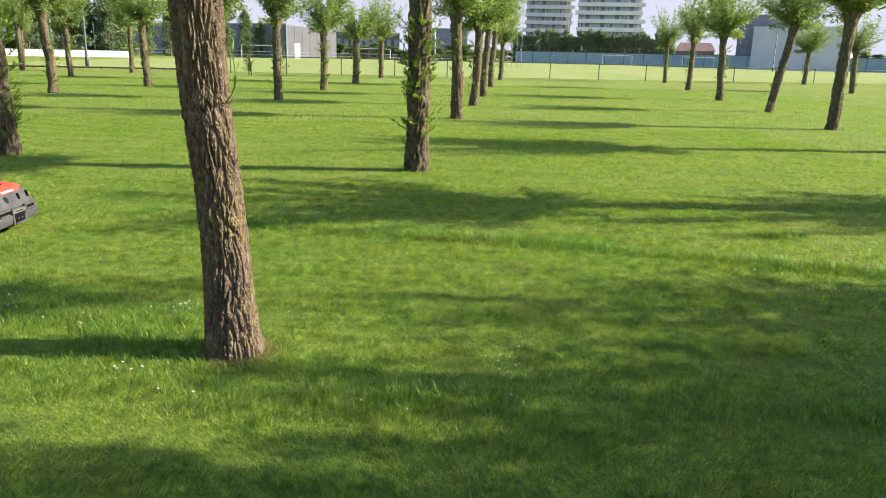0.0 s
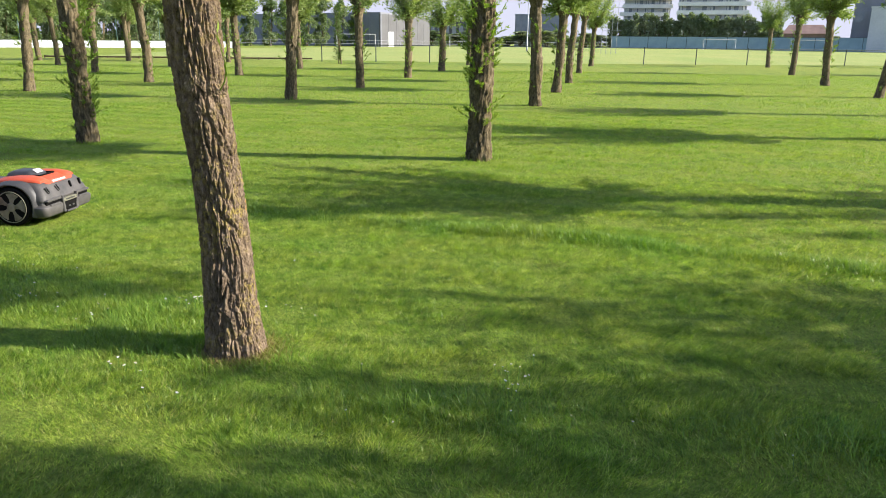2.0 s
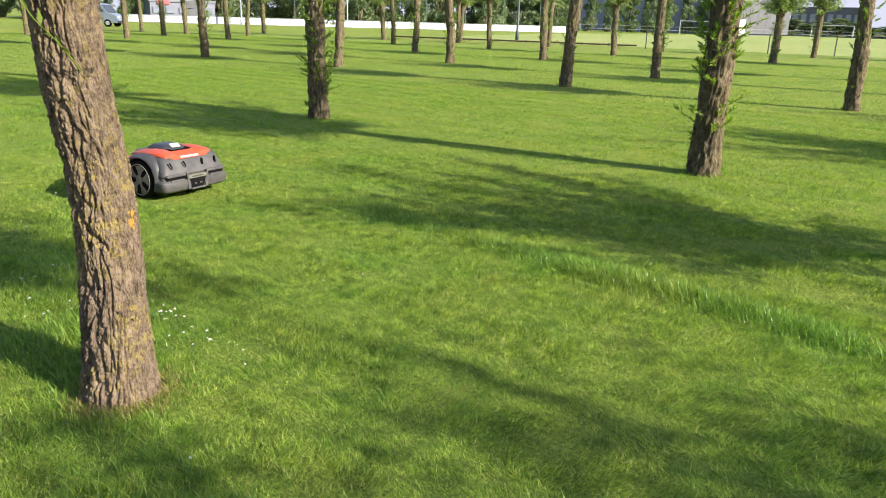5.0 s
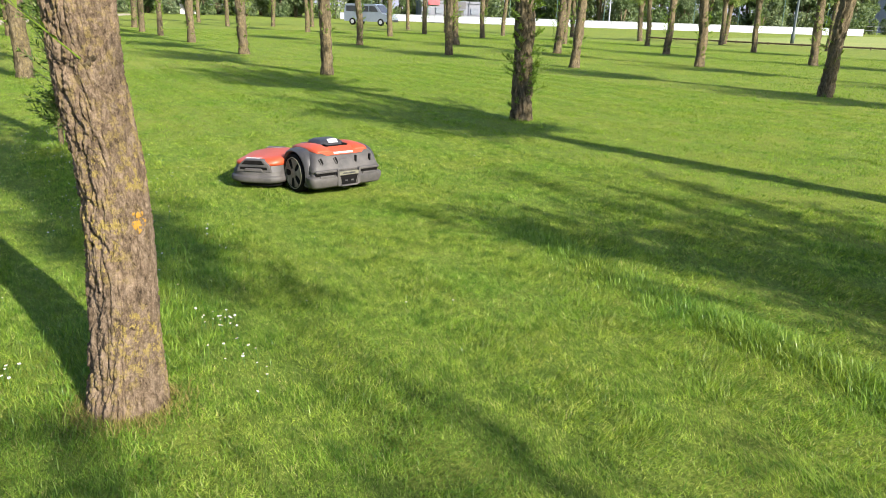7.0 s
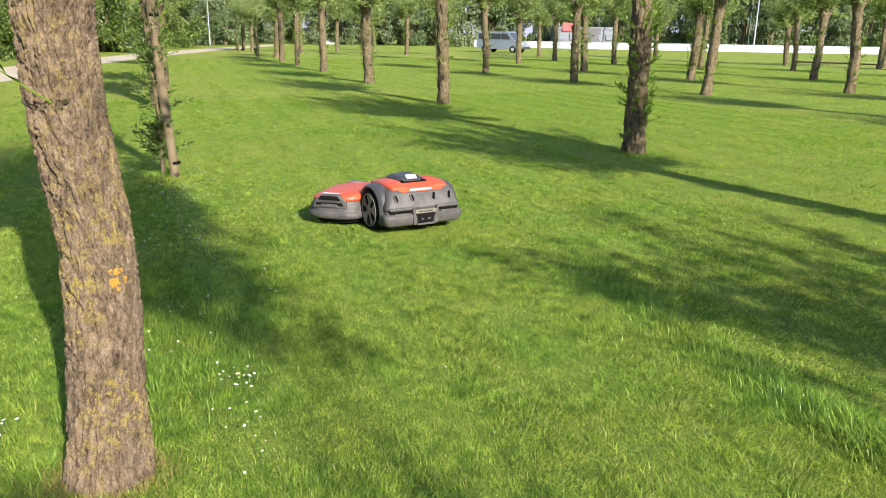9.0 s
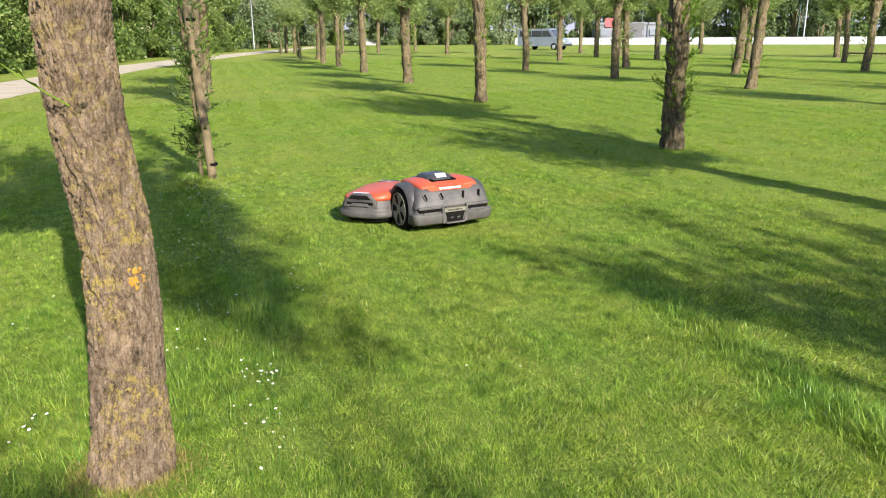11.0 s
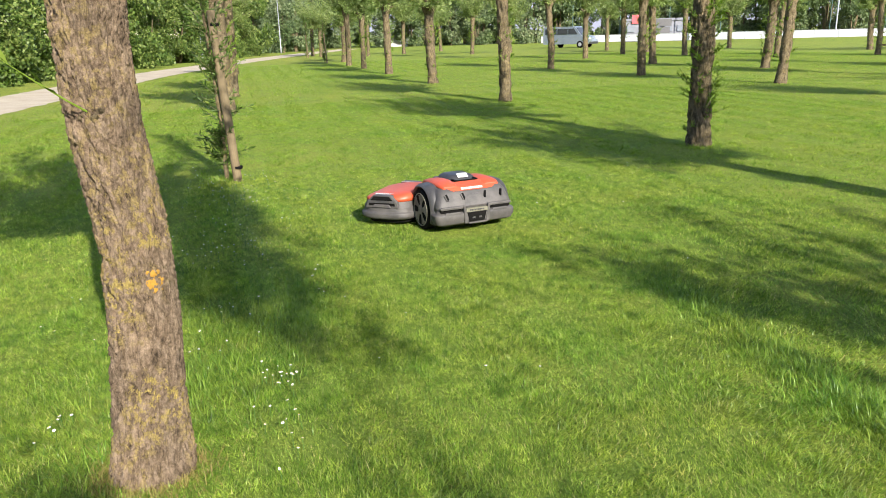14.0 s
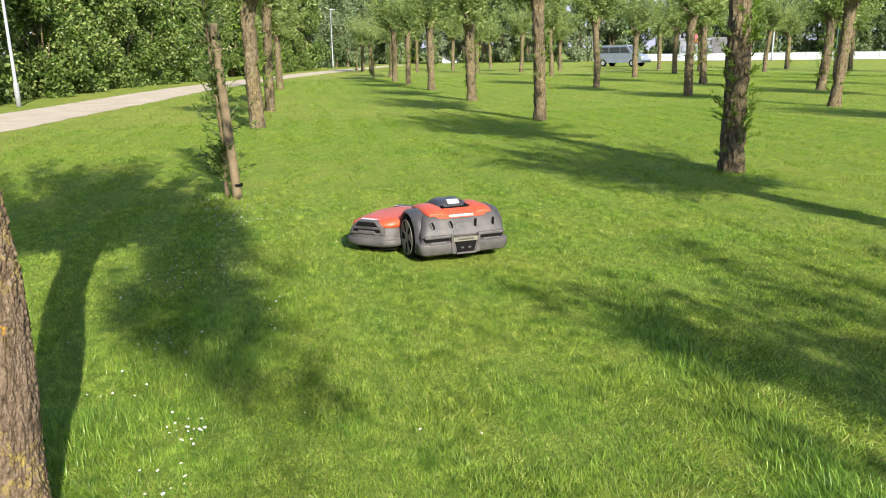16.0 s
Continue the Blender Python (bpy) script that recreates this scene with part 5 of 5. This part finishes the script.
def tallness(x, y):
    """How long the grass is left: short where mown, long in ribbons and round the stems."""
    h = (0.010 + 0.008 * lump(x, y, 9, 2) + 0.012 * lump(x, y, 21, 7)) * (0.5 + 1.0 * lump(x, y, 5.5, 1))
    h += 0.022 * ribbons(x, y)
    for cx, cy in ((-0.37, 9.9), (-6.1, 10.42), (-13.55, 11.5), (-5.9, 18.95), (0.25, 18.55), (-6.68, 4.6), (-14.6, 5.6)):
        h += 0.04 * np.exp(-((np.hypot(x - cx, y - cy) - 0.1) / 0.16) ** 2)      # missed by the mower, close round the stems
    h += 0.03 * np.clip(lump(x, y, 0.5, 5) - 0.62, 0, 1) * 1.4
    return h


def open_lawn(x, y):
    """Clear of the path and of the near willow's stem."""
    return (y > -0.27 * (x + 16) + 0.9) & (np.hypot(x + 1.06, y - 3.58) > 0.17)


def grass_field(name, box, density, width, hscale, seed, hole=None, material=None):
    g = np.random.default_rng(seed)
    x0, x1, y0, y1 = box
    n = int((x1 - x0) * (y1 - y0) * density)
    x, y = g.uniform(x0, x1, n), g.uniform(y0, y1, n)
    keep = g.random(n) < 0.28 + 0.62 * lump(x, y, 5, seed) + 0.4 * lump(x, y, 17, seed + 1)
    keep &= open_lawn(x, y)
    if hole:
        keep &= ~((x > hole[0]) & (x < hole[1]) & (y > hole[2]) & (y < hole[3]))
    x, y = x[keep], y[keep]
    n = len(x)
    h = tallness(x, y) * g.uniform(0.5, 1.35, n) * hscale
    under = (np.abs(x - MOWER_AT[0]) < 0.5) & (np.abs(y - MOWER_AT[1]) < 0.45)
    h[under] *= 0.6
    a, lean = g.uniform(0, 2 * np.pi, n), g.uniform(0.3, 2.1, n) * np.minimum(h, 0.03)
    swath = np.tanh(3 * np.sin(2 * np.pi * (y + 0.14 * x + 0.08 * np.sin(0.8 * x) - 0.12) / 0.72)) * (0.4 + 0.9 * lump(x, y, 0.45, 12))   # passes laid to and fro
    h *= 1 - 0.38 * np.clip(swath, 0, 1)
    b = a + g.uniform(-0.6, 0.6, n)
    w = width * g.uniform(0.6, 1.4, n)
    ax, ay = np.cos(a) * w / 2, np.sin(a) * w / 2
    low = np.minimum(h, 0.02)
    tx, ty = x + np.sin(b) * lean - swath * low, y - np.cos(b) * lean + swath * low * 0.14
    v = np.stack([np.stack([x - ax, y - ay, np.full(n, -0.004)], 1), np.stack([x + ax, y + ay, np.full(n, -0.004)], 1), np.stack([tx, ty, h], 1)], 1).reshape(-1, 3)
    ob = new(name, fast_mesh(name, v, np.arange(3 * n).reshape(n, 3), material or BLADE))
    return tagged(ob, "short mown green lawn grass with longer tufts", "grass", kind="stuff")


def long_grass(name, box, density, seed):
    """Long blades that arch over, three faces each, in loose tufts."""
    g = np.random.default_rng(seed)
    x0, x1, y0, y1 = box
    n = int((x1 - x0) * (y1 - y0) * density)
    x, y = g.uniform(x0, x1, n), g.uniform(y0, y1, n)
    want = ribbons(x, y) * 1.1 + 0.012 + 0.20 * np.clip(lump(x, y, 3.1, 9) - 0.74, 0, 1)
    keep = (g.random(n) < want * (0.4 + 1.2 * lump(x, y, 14, 8))) & open_lawn(x, y)
    keep &= ~((np.abs(x - MOWER_AT[0]) < 0.5) & (np.abs(y - MOWER_AT[1]) < 0.55))
    x, y, want = x[keep], y[keep], want[keep]
    n = len(x)
    ln = g.uniform(0.5, 1.25, n) * (0.045 + 0.065 * np.minimum(want, 1.0))
    a, e = g.uniform(0, 2 * np.pi, n), g.uniform(0.75, 1.45, n)
    w = g.uniform(0.0022, 0.0048, n)
    sx, sy = -np.sin(a) * w / 2, np.cos(a) * w / 2
    px, py, pz, rows = x, y, np.full(n, -0.003), []
    for k, taper in enumerate((1.0, 0.9, 0.6)):
        rows += [np.stack([px - sx * taper, py - sy * taper, pz], 1), np.stack([px + sx * taper, py + sy * taper, pz], 1)]
        up = e - 0.38 * k
        px, py, pz = px + np.cos(a) * np.cos(up) * ln / 3, py + np.sin(a) * np.cos(up) * ln / 3, pz + np.sin(up) * ln / 3
    rows.append(np.stack([px, py, pz], 1))
    v = np.stack(rows, 1).reshape(-1, 3)
    tri = np.array([(0, 1, 3), (0, 3, 2), (2, 3, 5), (2, 5, 4), (4, 5, 6)])
    f = (tri[None] + 7 * np.arange(n)[:, None, None]).reshape(-1, 3)
    ob = new(name, fast_mesh(name, v, f, LONG_BLADE))
    return tagged(ob, "long arching green grass left between the mown passes", "grass", kind="stuff")


NEAR = (-6.6, 3.2, 1.7, 8.8)
MID = (-16, 7, 1.5, 17)
CLOSE = (-3.4, 2.0, 2.0, 6.4)
grass_field("grass", CLOSE, 36000, 0.0031, 1.0, 100)
grass_field("grass", NEAR, 13500, 0.0050, 1.0, 101, CLOSE)
grass_field("grass", MID, 2600, 0.0085, 1.1, 102, NEAR, SWARD)
grass_field("grass", (-44, 16, 1, 40), 260, 0.020, 1.3, 103, MID, SWARD)
long_grass("long_grass", (-5.5, 3.4, 1.8, 7.6), 13000, 104)


def dry_ring():
    """Browned grass round the foot of the near willow."""
    g = np.random.default_rng(44)
    n = 1500
    a, r = g.normal(-0.4, 1.2, n), 0.13 + np.abs(g.normal(0, 0.065, n))
    x, y = -1.05 + r * np.cos(a), 3.57 + r * np.sin(a)
    h, b = g.uniform(0.014, 0.036, n), g.uniform(0, 6.28, n)
    v = np.stack([np.stack([x - 0.0018 * np.cos(b), y - 0.0018 * np.sin(b), np.zeros(n)], 1), np.stack([x + 0.0018 * np.cos(b), y + 0.0018 * np.sin(b), np.zeros(n)], 1),
                  np.stack([x + h * np.sin(b), y - h * np.cos(b), h], 1)], 1).reshape(-1, 3)
    tagged(new("dry_grass", fast_mesh("dry_grass", v, np.arange(3 * n).reshape(n, 3), DRY)), "brown dry grass round the willow's foot", "grass", kind="stuff")


dry_ring()
